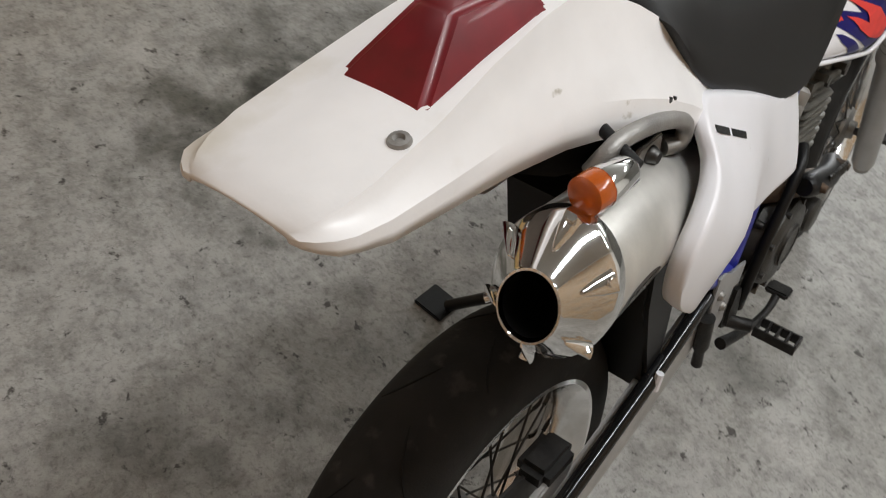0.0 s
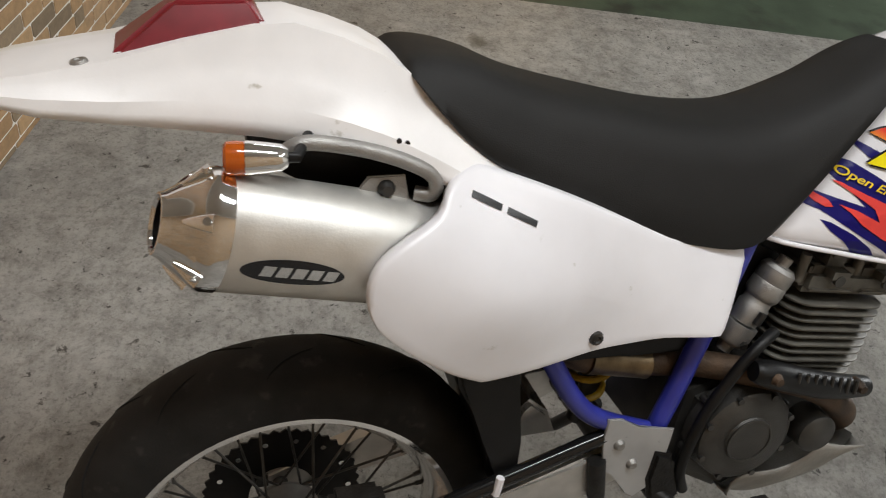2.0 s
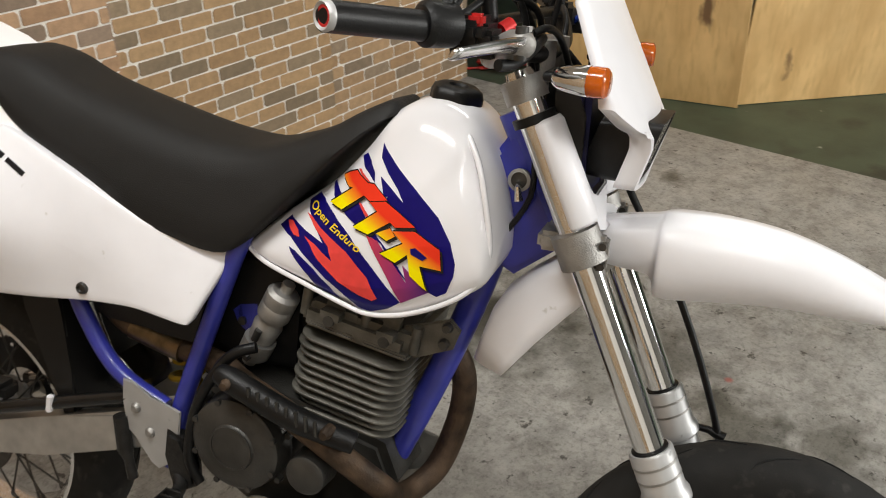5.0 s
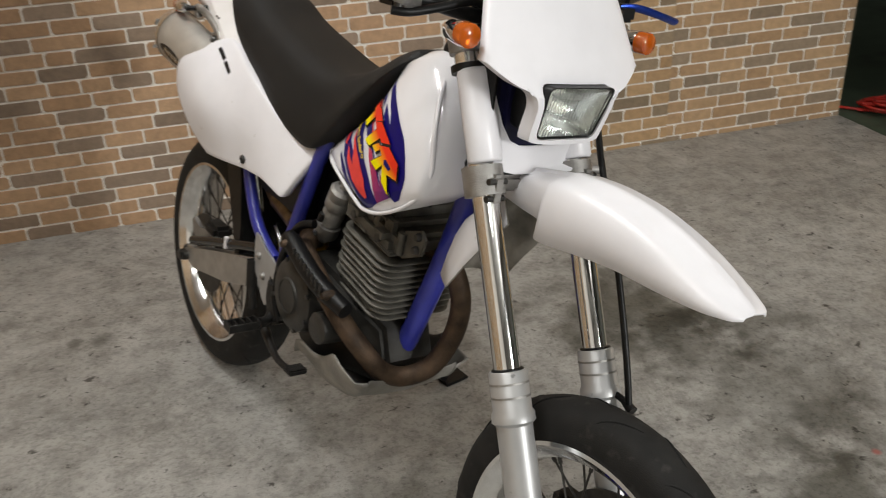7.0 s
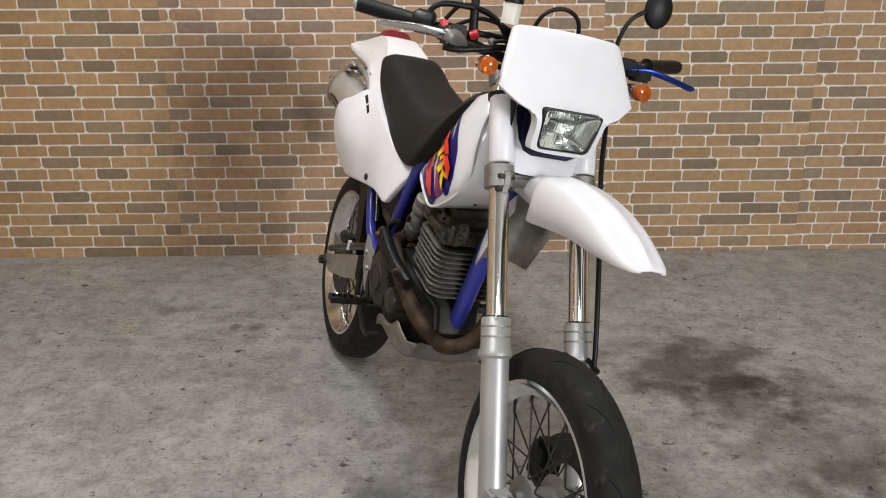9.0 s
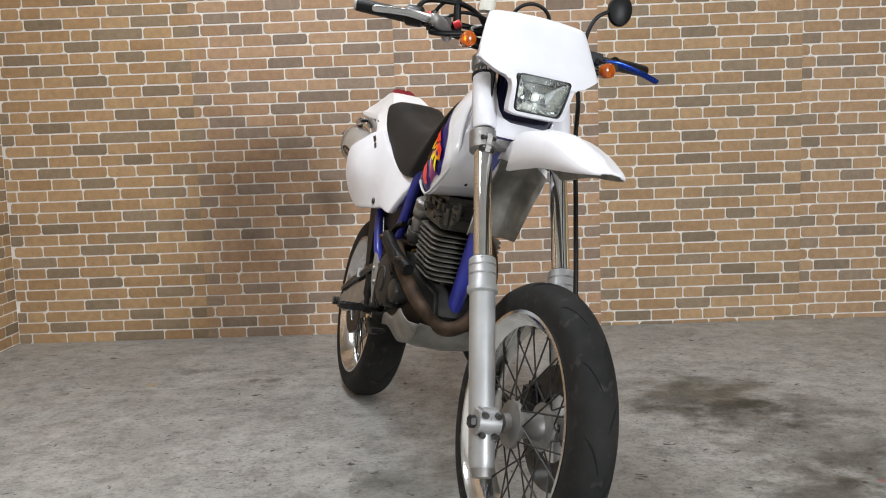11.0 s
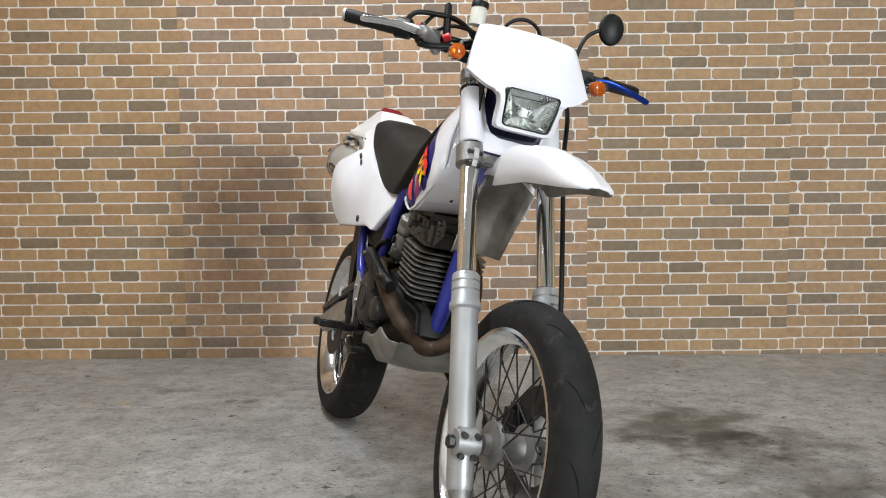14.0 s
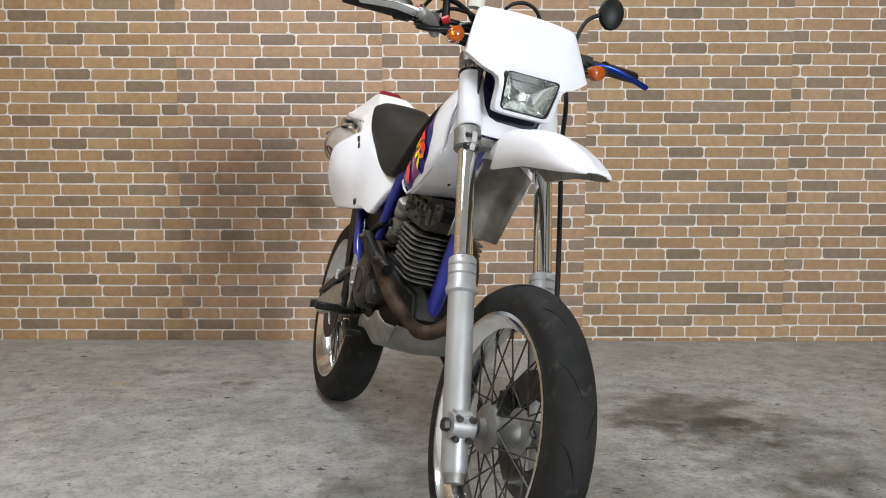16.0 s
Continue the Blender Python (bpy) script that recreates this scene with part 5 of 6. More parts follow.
# small parts round the engine
part("breather_hose", tube([(0.62, -0.12, 0.632), (0.59, -0.132, 0.62), (0.56, -0.136, 0.585), (0.525, -0.137, 0.52), (0.505, -0.135, 0.43), (0.52, -0.13, 0.38)], 0.0085, 14, 5), BLACK, engine)
for x, y, z in ((0.6, -0.158, 0.589), (0.757, -0.15, 0.546)):
    part("guard_bolt", revolve([(0, -0.02), (0.006, -0.02), (0.0075, -0.014), (0.009, -0.012), (0.009, 0.004), (0, 0.004)], 16, origin=(x, y, z)), RUST, engine)
for k in range(8):
    t = (k + 0.7) / 8.4
    p = Vector((0.625, -0.1695, 0.583)).lerp(Vector((0.752, -0.166, 0.548)), t)
    part("guard_slot", tube([p + Vector((0.001, 0, 0.013)), p + Vector((0.003, 0.0005, -0.01))], [0.003, 0.003], 8, 1), CASING, guard)
part("head_mount", slab([(0.83, 0.69), (0.9, 0.715), (0.915, 0.7), (0.905, 0.67), (0.85, 0.645), (0.83, 0.65)], -0.07, -0.062, 0.002), ENGINE, engine)
for x, z in ((0.897, 0.703), (0.893, 0.678)):
    part("mount_bolt", revolve([(0, -0.008), (0.006, -0.007), (0.008, -0.002), (0.008, 0.004), (0, 0.004)], 12, origin=(x, -0.072, z)), STEEL, engine)
for x0, x1 in ((0.675, 0.745), (0.765, 0.83)):
    part("valve_cover", tilted(block(x0, x1, -0.101, -0.05, 0.666, 0.718, 0.02, seg=4)), ENGINE, engine)
    part("cover_recess", tilted(revolve([(0, -0.0015), (0.0085, -0.0015), (0.0085, 0.004), (0, 0.004)], 16, origin=((x0 + x1) / 2, -0.1005, 0.684))), CASING, engine)
    part("cover_lip", tilted(block(x0 - 0.004, x1 + 0.004, -0.094, -0.05, 0.662, 0.67, 0.003)), ENGINE, engine)
for x, z in ((0.66, 0.69), (0.757, 0.7), (0.835, 0.69)):
    part("head_bolt", tilted(cyl((x, -0.075, z - 0.02), (x, -0.075, z + 0.022), 0.008, 10)), ENGINE, engine)
for k in range(6):
    a = 2 * math.pi * k / 6 + 0.3
    part("cover_bolt", revolve([(0, -0.006), (0.005, -0.006), (0.006, 0), (0.006, 0.006), (0, 0.006)], 10, origin=(0.595 + 0.083 * math.cos(a), -0.118, 0.474 + 0.083 * math.sin(a))), STEEL, engine)
part("cover_ring", revolve([(0.033, -0.0465), (0.0345, -0.047), (0.036, -0.0465), (0.036, -0.044), (0.033, -0.044)], 40, origin=cc, closed=True), CASING, engine)
part("carburettor", block(0.56, 0.64, -0.045, 0.045, 0.62, 0.7, 0.015), CASING, engine)
part("intake_clip", tube([(0.604, -0.1, 0.633), (0.612, -0.1, 0.65)], 0.006, 10, 1), STEEL, engine)
# shock absorber
shock = empty("shock_absorber", bike)
part("collar", tube([(0.365, -0.07, 0.593), (0.372, -0.07, 0.591), (0.45, -0.07, 0.573), (0.457, -0.07, 0.572)], [0.0235, 0.0225, 0.0225, 0.0235], 24, 1), BRONZE, muffler, "heat-stained exhaust collar")
coil = [(0.40 + 0.045 * k / 40 * 1.0 + 0.026 * math.cos(k * 0.75), 0.026 * math.sin(k * 0.75), 0.46 + 0.16 * k / 40) for k in range(41)]
part("spring", tube(coil, 0.0055, 8, 2), SPRING, shock, "yellow shock spring")
# black slab added to darken the gap behind the shock
part("battery_box", slab([(0.29, 0.66), (0.31, 0.53), (0.4, 0.47), (0.52, 0.47), (0.55, 0.66)], 0.032, 0.09, 0.008), BLACK, bike)
part("damper", tube([(0.4, 0, 0.43), (0.46, 0, 0.66)], 0.015, 16, 1), STEEL, shock)
part("mud_flap", slab([(0.15, 0.72), (0.17, 0.6), (0.21, 0.52), (0.24, 0.4), (0.265, 0.41), (0.262, 0.5), (0.255, 0.565), (0.245, 0.6), (0.24, 0.72)], -0.112, 0.1, 0.006), BLACK, bike)
part("linkage", slab([(0.27, 0.45), (0.285, 0.5), (0.3, 0.515), (0.33, 0.49), (0.345, 0.45)], -0.05, 0.05, 0.006), POLISHED, bike)
part("strut_rod", tube([(0.295, -0.095, 0.63), (0.325, -0.095, 0.552)], 0.008, 12, 1), POLISHED, bike)

# footpegs, pedal, side stand
for s in (-1, 1):
    peg = empty("footpeg", bike)
    part("bracket", tube([(0.46, s * 0.11, 0.39), (0.49, s * 0.14, 0.372), (0.5, s * 0.165, 0.372)], 0.011, 12, 3), DARKSTEEL, peg)
    bm = bmesh.new()
    block(0.486, 0.49, s * 0.205 - 0.034, s * 0.205 + 0.034, 0.366, 0.384, 0.001, bm, 1)
    block(0.515, 0.519, s * 0.205 - 0.034, s * 0.205 + 0.034, 0.366, 0.384, 0.001, bm, 1)
    for k in range(5):
        y = s * (0.173 + 0.016 * k)
        block(0.488, 0.517, y - 0.0018, y + 0.0018, 0.368, 0.386, 0.0008, bm, 1)
    part("tread", bm, DARKSTEEL, peg, "toothed steel footpeg")
pedal = empty("brake_pedal", bike)
part("arm", tube([(0.47, -0.135, 0.335), (0.55, -0.15, 0.32), (0.61, -0.158, 0.325), (0.655, -0.155, 0.335)], [0.0105, 0.0075, 0.0065, 0.0075], 12, 4), DARKSTEEL, pedal)
part("pad", block(0.64, 0.67, -0.175, -0.135, 0.332, 0.344, 0.003), DARKSTEEL, pedal)
for x, z in ((0.403, 0.482), (0.428, 0.444)):
    part("plate_bolt", revolve([(0, -0.006), (0.0055, -0.006), (0.0075, -0.003), (0.009, -0.001), (0.009, 0.004), (0, 0.004)], 16, origin=(x, -0.1285, z)), CAST, frm)

# rear brake
cal = empty("rear_brake", bike)
part("bracket", slab([(-0.07, 0.4), (-0.055, 0.408), (-0.02, 0.39), (0.03, 0.405), (0.08, 0.4), (0.07, 0.375), (0.02, 0.36), (-0.03, 0.345), (-0.06, 0.365)], -0.1, -0.088, 0.003), CAST, cal, "silver caliper bracket")
part("caliper", block(0.01, 0.085, -0.1, -0.05, 0.39, 0.425, 0.01), DARKSTEEL, cal)
part("hose", tube([(-0.01, -0.118, 0.362), (0.12, -0.12, 0.408), (0.25, -0.12, 0.45), (0.36, -0.118, 0.485), (0.42, -0.115, 0.5)], 0.0115, 14, 4), GLOSS, cal, "glossy black brake hose guard")
part("cable_tie", tube([(0.225, -0.13, 0.432), (0.23, -0.13, 0.46)], 0.006, 8, 1), WHITE, cal)
for s in (-1, 1):
    part("chain_adjuster", block(-0.075, -0.05, s * 0.108 - 0.012, s * 0.108 + 0.012, 0.302, 0.328, 0.004), STEEL, sw)
    part("axle_nut", cyl((RA.x - 0.01, s * 0.124, RA.z), (RA.x - 0.01, s * 0.142, RA.z), 0.014, 6), STEEL, sw)

# grab rail, muffler bracket and badge
part("grab_rail", tube([(-0.045, -0.11, 0.92), (-0.035, -0.118, 0.938), (-0.01, -0.12, 0.943), (0.05, -0.12, 0.93), (0.1, -0.12, 0.91), (0.12, -0.12, 0.893), (0.117, -0.118, 0.876), (0.1, -0.11, 0.875)], 0.0085, 14, 5), CAST, bike, "dull silver grab rail")
part("bracket", slab([(0.03, 0.875), (0.047, 0.898), (0.088, 0.898), (0.095, 0.86), (0.06, 0.86)], -0.112, -0.107, 0.0015), CAST, muffler)
part("bracket_bolt", revolve([(0, -0.01), (0.006, -0.01), (0.008, -0.006), (0.01, -0.003), (0.01, 0.002), (0, 0.002)], 12, origin=(0.067, -0.112, 0.884)), STEEL, muffler)
part("inner_fender", slab([(-0.075, 0.945), (-0.07, 0.905), (0.0, 0.865), (0.1, 0.83), (0.22, 0.8), (0.22, 0.86), (0.1, 0.92), (0.0, 0.95)], -0.06, 0.06, 0.006), BLACK, bike)
def on_can(u, t, r):
    """A place on the canister: u along, t round from the outer side."""
    return MO + MD * u + r * (math.cos(t) * can_side * 0.87 + math.sin(t) * can_up * 1.06)


def badge(name, mat, pts, r):
    bm = bmesh.new()
    bm.faces.new([bm.verts.new((u, 0, t)) for u, t in pts])
    bmesh.ops.triangulate(bm, faces=bm.faces)
    bmesh.ops.subdivide_edges(bm, edges=bm.edges, cuts=2, use_grid_fill=True)
    for v in bm.verts:
        v.co = on_can(v.co.x, v.co.z, r)
    return part(name, bm, mat, muffler)


SGN = -1 if can_up.z > 0 else 1
oval = [(0.085 + 0.056 * math.cos(a), -SGN * -0.25 + 0.24 * math.sin(a)) for a in (2 * math.pi * k / 32 for k in range(32))]
badge("badge", DECALBLACK, oval, 0.0614)
for k in range(5):
    u = 0.05 + 0.017 * k
    badge("badge_bar", POLISHED, [(u, SGN * 0.25 - 0.1), (u + 0.013, SGN * 0.25 - 0.1), (u + 0.016, SGN * 0.25 + 0.1), (u + 0.003, SGN * 0.25 + 0.1)], 0.0618)
for k in range(6):
    a = 0.45 + math.pi * k / 3
    part("cone_scoop", tube([on_can(-0.004, a, 0.0595), on_can(-0.016, a, 0.0515), on_can(-0.03, a, 0.0425)], [0.011, 0.008, 0.002], 12, 4, flat=0.45), CHROME, muffler)
    part("cone_rivet", tube([on_can(-0.0095, a, 0.058), on_can(-0.012, a, 0.0635)], 0.0042, 10, 1), POLISHED, muffler)

# front brake and cables
fb = empty("front_brake", bike)
part("caliper", block(1.2, 1.27, 0.045, 0.095, 0.27, 0.36, 0.012), BLACK, fb)
part("hose", tube([(0.97, 0.12, 1.09), (1.03, 0.135, 1.02), (1.092, 0.12, 0.9), (1.196, 0.1, 0.735), (1.277, 0.096, 0.54), (1.285, 0.092, 0.44), (1.25, 0.085, 0.36)], 0.0055, 10, 5), BLACK, fb)
part("hose_guide", tube([(1.225, 0.1, 0.55), (1.262, 0.098, 0.548), (1.285, 0.096, 0.54)], [0.005, 0.006, 0.009], 10, 1), BLACK, fb)
for pts in ([(0.93, -0.2, 1.13), (0.96, -0.15, 1.155), (0.99, -0.08, 1.13), (0.98, -0.03, 1.04)], [(0.96, -0.05, 1.12), (0.985, -0.035, 1.185), (0.99, 0.01, 1.205), (0.985, 0.05, 1.18), (0.97, 0.06, 1.1)], [(0.94, 0.2, 1.12), (0.97, 0.12, 1.13), (0.99, 0.06, 1.1), (0.98, 0.02, 1.0)], [(0.93, -0.22, 1.14), (0.95, -0.19, 1.175), (0.975, -0.12, 1.15), (0.985, -0.05, 1.03)]):
    part("cable", tube(pts, 0.0045, 10, 6), BLACK, bars)
for s in (-1, 1):
    part("bar_clamp", tube([(0.985, s * 0.035, 1.05), (0.985, s * 0.035, 1.1)], 0.018, 16, 1), CAST, bars)
part("crossbar", tube([(0.955, -0.17, 1.125), (0.955, 0.17, 1.125)], 0.007, 12, 1), BLACK, bars)
part("throttle_end", revolve([(0.0075, 0.001), (0.0102, 0.001), (0.0102, 0.004), (0.0075, 0.004)], 24, origin=(0.866, -0.392, 1.136), axis=(0.05, 0.1, 0), closed=True), REDPART, bars, "red throttle tube end")
part("grip_flange", revolve([(0.0102, 0.001), (0.013, -0.001), (0.0152, 0.002), (0.0152, 0.006), (0.0102, 0.006)], 24, origin=(0.866, -0.392, 1.136), axis=(0.05, 0.1, 0), closed=True), SLIDER, bars, "grey grip end flange")
part("kill_switch", block(0.955, 0.971, -0.242, -0.226, 1.126, 1.139, 0.003), REDPART, bars)
part("clamp_spacer", cyl((0.972, -0.176, 1.118), (0.98, -0.164, 1.125), 0.009, 16), REDPART, bars, "red anodised clamp")
part("reservoir_cap", revolve([(0, 0.008), (0.018, 0.008), (0.02, 0.004), (0.02, -0.004), (0, -0.004)], 20, origin=(1.02, -0.12, 1.2), axis=(0, 0, 1)), BLACK, bars)
part("ignition_lock", revolve([(0, 0.006), (0.012, 0.006), (0.014, 0), (0.014, -0.01), (0, -0.01)], 20, origin=(0.972, -0.036, 0.918), axis=(0, -1, 0.1)), STEEL, frm)
part("lamp_bracket", block(1.0, 1.04, -0.055, 0.055, 0.94, 1.06, 0.01), BLACK, bike)

# rim marks
bm = bmesh.new()
for k in range(5):
    a0 = radians(72 + 3.2 * k)
    a1 = a0 + radians(2.2)
    rings(bm, [[Vector((r * math.cos(a), -0.0355, r * math.sin(a))) for a in (a0, a1)] + [Vector((r * math.cos(a), -0.0395, r * math.sin(a))) for a in (a1, a0)] for r in (0.2175, 0.2245)])
part("rim_mark", bm, NAVY, fw, "blue bars on the rim")

# tread grooves
def grooves(w, tyre_r, half_w, count):
    bm = bmesh.new()
    for k in range(count):
        for s in (-1, 1):
            a0 = 2 * math.pi * (k + (0.5 if s > 0 else 0)) / count
            pts = []
            for i in range(7):
                f = i / 6
                lat = s * (0.12 + 0.62 * f)
                ang = a0 + 0.34 * f - 0.12 * f * f
                th = math.acos(max(-1, min(1, lat)))
                r = (0.225 + (tyre_r - 0.225) * math.sin(th) ** 0.62) + 0.0004
                y = half_w * math.cos(th) * (1 - 0.12 * (1 - math.sin(th)) ** 2)
                pts.append(Vector((r * math.cos(ang), y, r * math.sin(ang))))
            tube(pts, [0.0004, 0.0016, 0.0018, 0.0018, 0.0018, 0.0014, 0.0004], 6, 1, bm)
    return tagged(part("tread", bm, GROOVE, w), kind="stuff")


grooves(fw, 0.293, 0.0475, 13)
grooves(rw_, 0.311, 0.069, 13)

# yoke bolts and cable guide
for s in (-1, 1):
    part("fork_strap", tube([fork_at(1.004, s * 0.096), fork_at(1.014, s * 0.096)], 0.0275, 24, 1), BLACK, bike)
part("clutch_cable", tube([(0.99, -0.02, 1.02), (0.988, -0.04, 0.97), (0.99, -0.045, 0.9), (0.95, -0.05, 0.83), (0.9, -0.06, 0.76)], 0.004, 8, 5), BLACK, bike)

# controls and small details
part("clutch_perch", block(0.945, 0.985, 0.21, 0.255, 1.09, 1.12, 0.006), BLACK, bars)
part("perch_clamp", cyl((0.945, 0.225, 1.115), (0.945, 0.245, 1.115), 0.017, 18), BLACK, bars)
part("cable_adjuster", cyl((0.985, 0.215, 1.105), (1.0, 0.185, 1.108), 0.006, 12), BLACK, bars)
part("switch_knob", block(0.925, 0.945, 0.17, 0.185, 1.13, 1.145, 0.003), BLACK, bars)
part("choke_lever", tube([(0.94, 0.165, 1.13), (0.955, 0.155, 1.16)], 0.004, 8, 1), BLACK, bars)
part("brake_perch", block(0.94, 0.985, -0.235, -0.19, 1.092, 1.122, 0.006), BLACK, bars)
part("lever_mount", block(0.945, 0.975, -0.206, -0.176, 1.088, 1.114, 0.009), CAST, bars)
part("banjo_bolt", cyl((0.985, -0.135, 1.115), (0.998, -0.135, 1.115), 0.008, 6), CAST, bars)
part("throttle_housing", tube([(0.92, -0.281, 1.127), (0.923, -0.277, 1.127), (0.938, -0.248, 1.126), (0.94, -0.244, 1.126)], [0.019, 0.024, 0.024, 0.019], 24, 1), BLACK, bars)
part("switch_pod", block(0.936, 0.972, -0.25, -0.218, 1.108, 1.132, 0.007), BLACK, bars)
part("brake_hose", tube([(0.998, -0.135, 1.115), (1.01, -0.11, 1.12), (1.01, -0.04, 1.1), (1.005, 0.05, 1.05), (1.01, 0.1, 0.98)], 0.0045, 10, 6), BLACK, bars)
for x, z in ((0.079, 0.938), (0.088, 0.935)):
    part("fender_hole", revolve([(0, -0.0015), (0.003, -0.0015), (0.003, 0.004), (0, 0.004)], 10, origin=(x, -0.1145, z)), DECALBLACK, rear)
for s in (-1, 1):
    part("mask_stay", slab([(1.02, 1.065), (1.045, 1.055), (1.06, 1.02), (1.06, 0.955), (1.05, 0.94), (1.035, 1.0), (1.02, 1.03)], s * 0.088 - 0.002, s * 0.088 + 0.002, 0.001), BLACK, bike)
part("key", tube([(0.972, -0.042, 0.917), (0.975, -0.056, 0.912), (0.978, -0.058, 0.895)], [0.003, 0.004, 0.006], 8, 1), POLISHED, frm)
part("lock_ring", revolve([(0.011, 0.008), (0.0155, 0.007), (0.0155, 0.002), (0.011, 0.002)], 24, origin=(0.972, -0.036, 0.918), axis=(0, -1, 0.1), closed=True), CAST, frm)
part("rear_master_cylinder", tube([(0.372, -0.128, 0.46), (0.378, -0.13, 0.4), (0.383, -0.13, 0.385), (0.39, -0.13, 0.35)], [0.013, 0.013, 0.008, 0.009], 14, 1), DARKSTEEL, bike)
part("peg_mount", slab([(0.462, 0.46), (0.49, 0.45), (0.5, 0.4), (0.515, 0.37), (0.49, 0.355), (0.465, 0.37), (0.455, 0.41)], -0.135, -0.105, 0.006), DARKSTEEL, frm)

# the fork and wheel are turned a little to the left
turn = Matrix.Translation((0.996, 0, 0.92)) @ Matrix.Rotation(radians(3), 4, FD) @ Matrix.Translation((-0.996, 0, -0.92))
for ob in list(bike.children):
    if ob.name.split(".")[0] in ("front_wheel", "fork_leg", "front_axle", "lower_yoke", "upper_yoke", "clamp_lug", "clamp_bolt", "fork_cap", "fork_strap", "fork_bridge", "front_brake", "hose_guide"):
        ob.matrix_basis = turn @ ob.matrix_basis

# ---- red hose in the recess ----
hose_pts = [(2.66, 4.08, 0.008), (2.74, 4.0, 0.008)]
for k in range(64):
    a = k * 0.79
    far = 0.5 + 0.5 * math.sin(k * 0.37)
    along, across = 0.17 * math.cos(a) * (0.75 + 0.25 * far), 0.085 * math.sin(a) * (0.6 + 0.5 * math.cos(k * 0.53))
    hose_pts.append((2.86 + 0.84 * along + 0.54 * across + 0.03 * math.sin(k * 1.3), 3.93 - 0.54 * along + 0.84 * across + 0.03 * math.cos(k * 0.9), 0.009 + 0.0007 * k + 0.006 * math.sin(k * 2.1)))
hose_pts += [(2.99, 4.06, 0.06), (3.1, 4.2, 0.03), (3.22, 4.26, 0.012), (3.43, 4.33, 0.008), (3.7, 4.3, 0.008)]
hose = part("air_hose", tube(hose_pts, 0.0065, 8, 4), HOSE)
tagged(hose, "tangled red rubber air hose lying on green floor", "hose")

# ---- bricks of the facing ----
# The facing hangs in strips 0.91 m wide; each strip repeats nine courses.
COURSE, STRIP, UNIT = 0.0509, 0.91, 0.91 / 355
JOINTS = (
    (34, 97, 147.5, 183.5, 274.5, 326),
    (1, 67, 135, 202, 253.5, 321),
    (28, 61, 99, 163, 214, 277, 326.5),
    (15, 67, 134, 197, 249, 309.5),
    (29, 83.5, 147.5, 214, 265.5, 333),
    (34, 93, 144.5, 207, 274.5, 329),
    (19, 69, 129.5, 194, 245, 309.5),
    (25, 90.5, 142, 183, 223, 276, 342.5),
    (14.5, 67, 134, 197, 249.5, 309.5),
)
DARK = ("x---x-x", "--x--x-", "x----x-x", "---x---", "-----x-", "---x---", "x-x---x", "-x---x--", "---x---")
JOINT = 0.0062


def brick_rings(n, seed, cut_a, cut_b, h=0.0447, d=0.003):
    """A brick face with worn, slightly uneven corners: back, shoulder and face rings."""
    rnd = random.Random(seed)
    corner = [rnd.choice((0.003, 0.004, 0.005, 0.009)) for _ in range(4)]
    wob = [rnd.uniform(-0.0008, 0.0008) for _ in range(8)]
    if cut_a:
        corner[0] = corner[3] = 0.0006
    if cut_b:
        corner[1] = corner[2] = 0.0006
    out = []
    for grow, y in ((0.0, 0.0), (0.0, -d * 0.6), (0.0014, -d)):
        x0, x1, z0, z1 = (0 if cut_a else grow), n - (0 if cut_b else grow), grow, h - grow
        c = [min(v, n * 0.3) for v in corner]
        out.append([(x0 + c[0], y, z0 + wob[0]), (x1 - c[1], y, z0 + wob[1]), (x1, y, z0 + c[1]), (x1, y, z1 - c[2]), (x1 - c[2], y, z1 + wob[2]), (x0 + c[3], y, z1 + wob[3]), (x0, y, z1 - c[3]), (x0, y, z0 + c[0])])
    return out


BRICK_FACES = [(8 * k + i, 8 * k + (i + 1) % 8, 8 * k + 8 + (i + 1) % 8, 8 * k + 8 + i) for k in range(2) for i in range(8)] + [tuple(range(16, 24))]
MESHES = {}


def brick_mesh(key, n, dark):
    """One mesh for each brick of the repeat."""
    if key not in MESHES:
        me = bpy.data.meshes.new("brick")
        me.from_pydata([v for r in brick_rings(n, key, False, False) for v in r], [], BRICK_FACES)
        me.materials.append(BRICKDARK if dark else BRICK)
        MESHES[key] = me
    return MESHES[key]


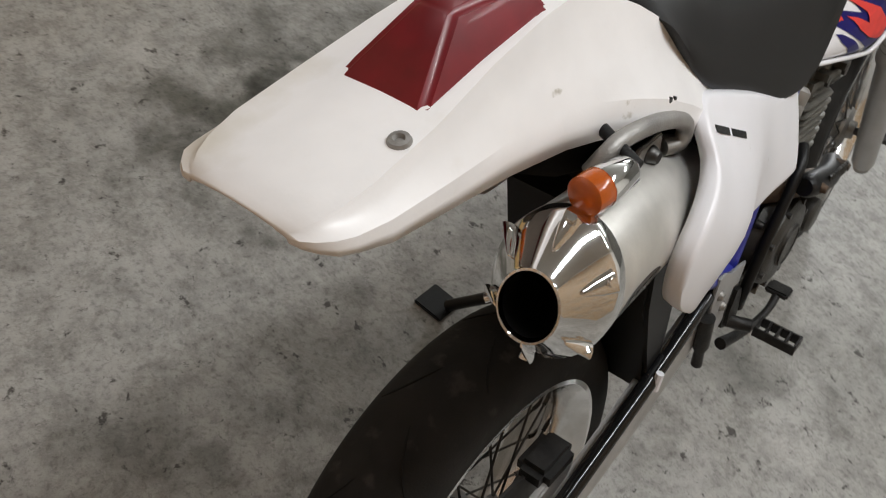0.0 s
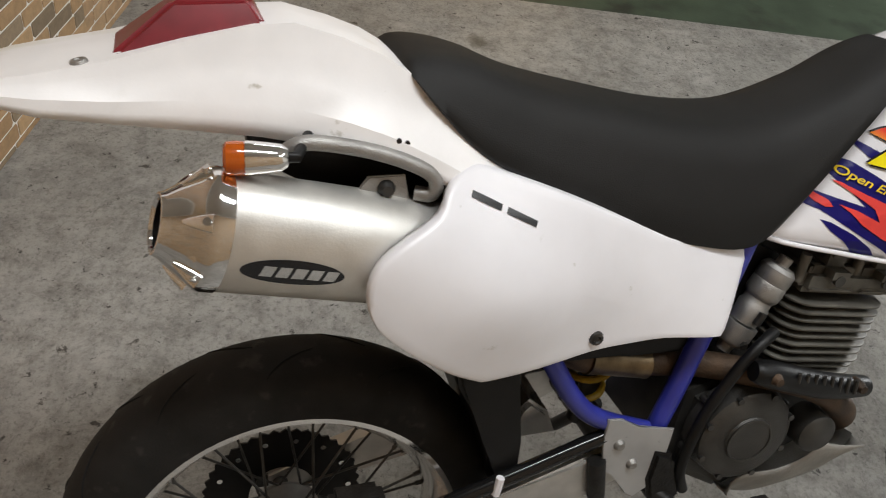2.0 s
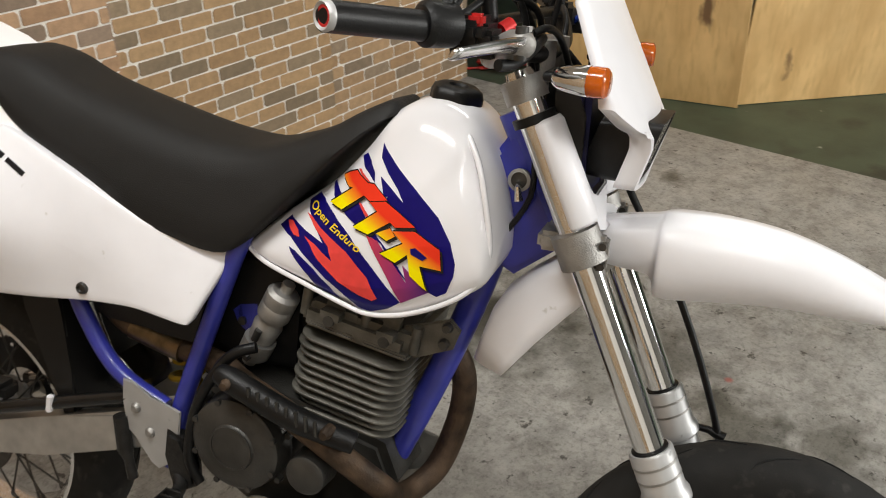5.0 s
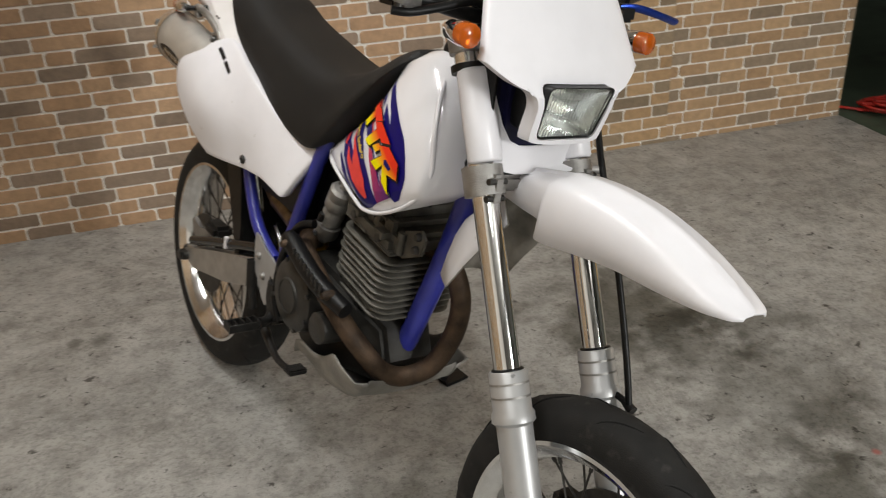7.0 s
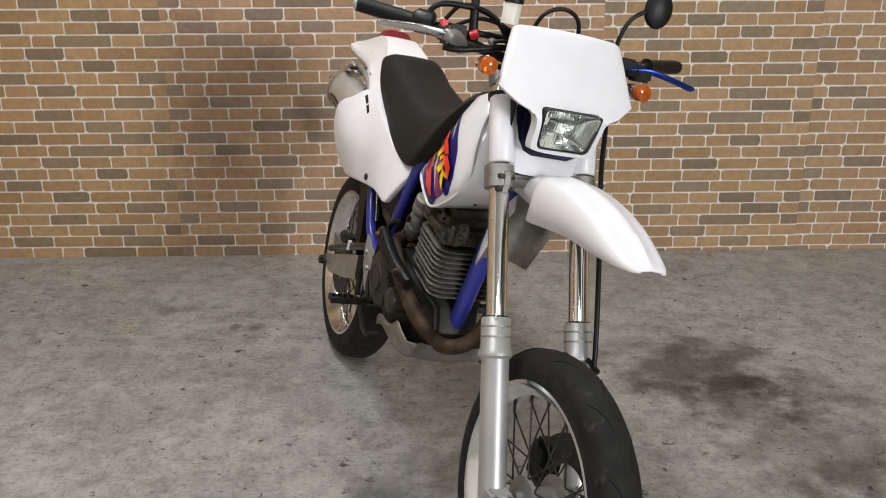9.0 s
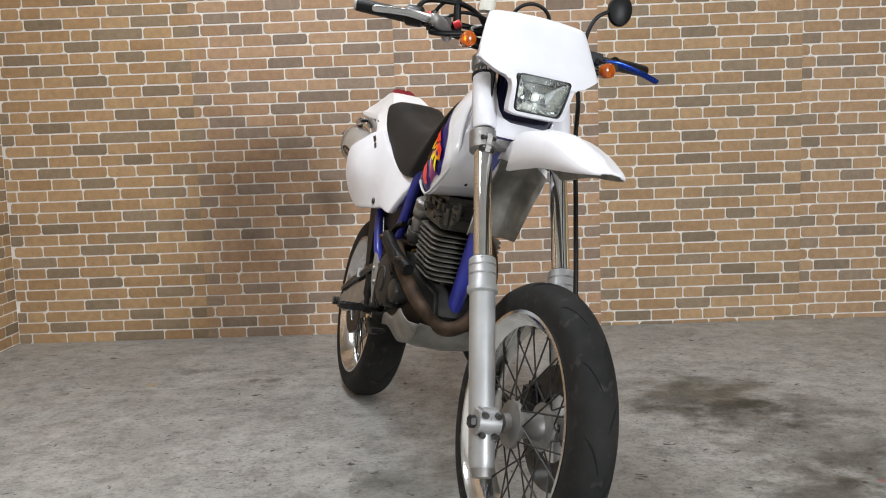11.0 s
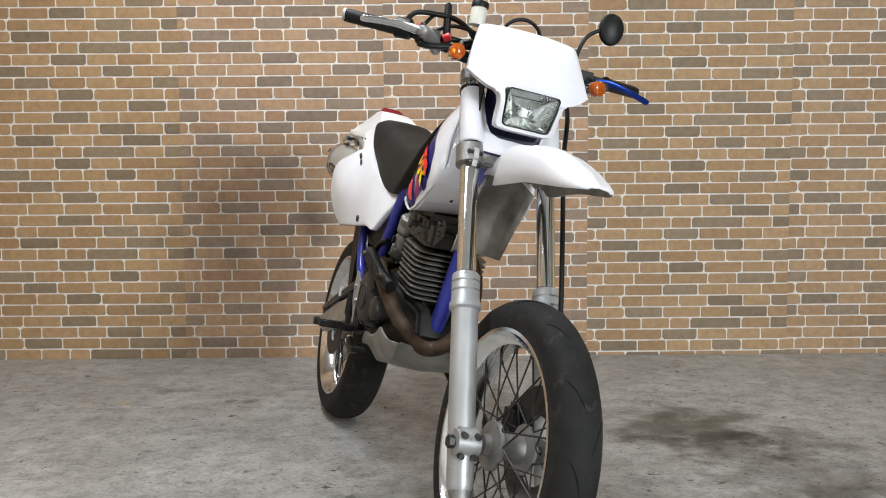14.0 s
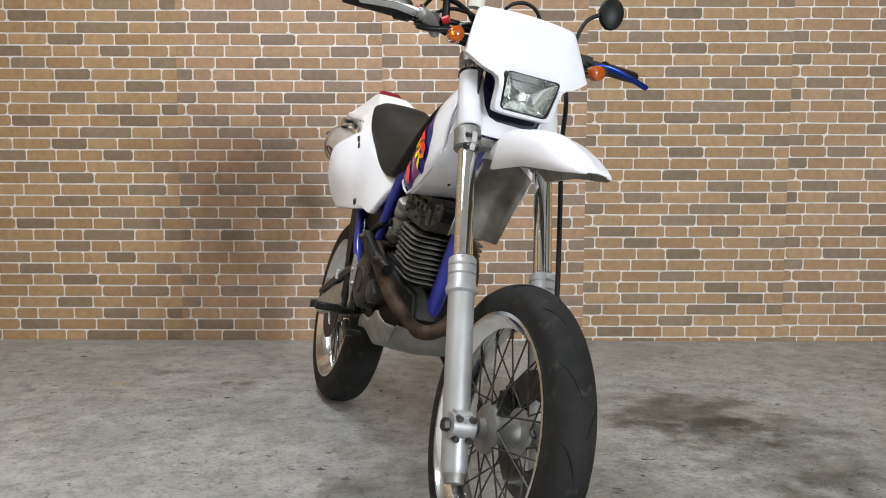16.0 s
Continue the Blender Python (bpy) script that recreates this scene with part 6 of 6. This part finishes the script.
def lay_strip(left, low, high, first, drop, tilt):
    """The bricks of one strip from its left edge, cut to low..high along the wall: (start, height, size, dark, key, cut, cut)."""
    out = []
    for row in range(-1, int(HIGH / COURSE)):
        k = (row - first) % 9
        ends = [0, *JOINTS[k], 355]
        for i, (a, b) in enumerate(zip(ends, ends[1:])):
            a, b = left + a * UNIT, left + b * UNIT
            x0 = a + (0 if i == 0 else JOINT / 2)
            x1 = b - (0 if i == len(ends) - 2 else JOINT / 2)
            c0, c1 = i == 0, i == len(ends) - 2
            if x0 < low:
                x0, c0 = low, True
            if x1 > high:
                x1, c1 = high, True
            z = (row + drop) * COURSE + 0.004 + tilt * (x0 - left)
            if x1 - x0 > 0.008 and z > -0.043 and z < HIGH - 0.06:
                out.append((x0, z, x1 - x0, DARK[k][i] == "x", k * 10 + i, c0, c1))
    return out


def joined_bricks(name, bricks, mat, wall, place):
    verts, faces = [], []
    for x, z, n, dark, key, c0, c1 in bricks:
        base = len(verts)
        for ring in brick_rings(n, key, c0, c1):
            verts += [place(x + a, y, max(0.0005, z + c)) for a, y, c in ring]
        faces += [tuple(base + i for i in f) for f in BRICK_FACES]
    me = bpy.data.meshes.new(name)
    me.from_pydata(verts, [], faces)
    me.materials.append(mat)
    ob = new(name, me)
    ob.parent = wall
    return tagged(ob, kind="stuff")


laid = []
for k, (first, drop, tilt) in enumerate(((0, -0.12, 0.0), (3, -0.1, 0.001), (6, 0.0, 0.006), (2, 0.3, 0.003), (6, 0.42, 0.0))):
    laid += lay_strip(-1.914 + STRIP * k, WX0, WX1 - 0.005, first, drop, tilt)
near = [b for b in laid if -0.85 < b[0] < 1.3 and 0.05 < b[1] < 1.0 and not (b[5] or b[6])][:300]
chosen = set(near)
for x, z, n, dark, key, c0, c1 in near:
    ob = new("brick", brick_mesh(key, n, dark))
    ob.location = (x, WY + 0.004, z)
    ob.parent = north
rest = [b for b in laid if b not in chosen]
on_north = lambda a, y, c: (a, WY + 0.004 + y, c)
joined_bricks("bricks", [b for b in rest if not b[3]], BRICK, north, on_north)
joined_bricks("dark_bricks", [b for b in rest if b[3]], BRICKDARK, north, on_north)
side = []
for k, first in enumerate((4, 8, 1, 5)):
    side += lay_strip(WY - STRIP * (k + 1) - 0.003, 0.4, WY - 0.003, first, 0.1, 0.0)
on_west = lambda a, y, c: (WX0 - 0.004 - y, a, c)
joined_bricks("bricks", [b for b in side if not b[3]], BRICK, west, on_west)
joined_bricks("dark_bricks", [b for b in side if b[3]], BRICKDARK, west, on_west)
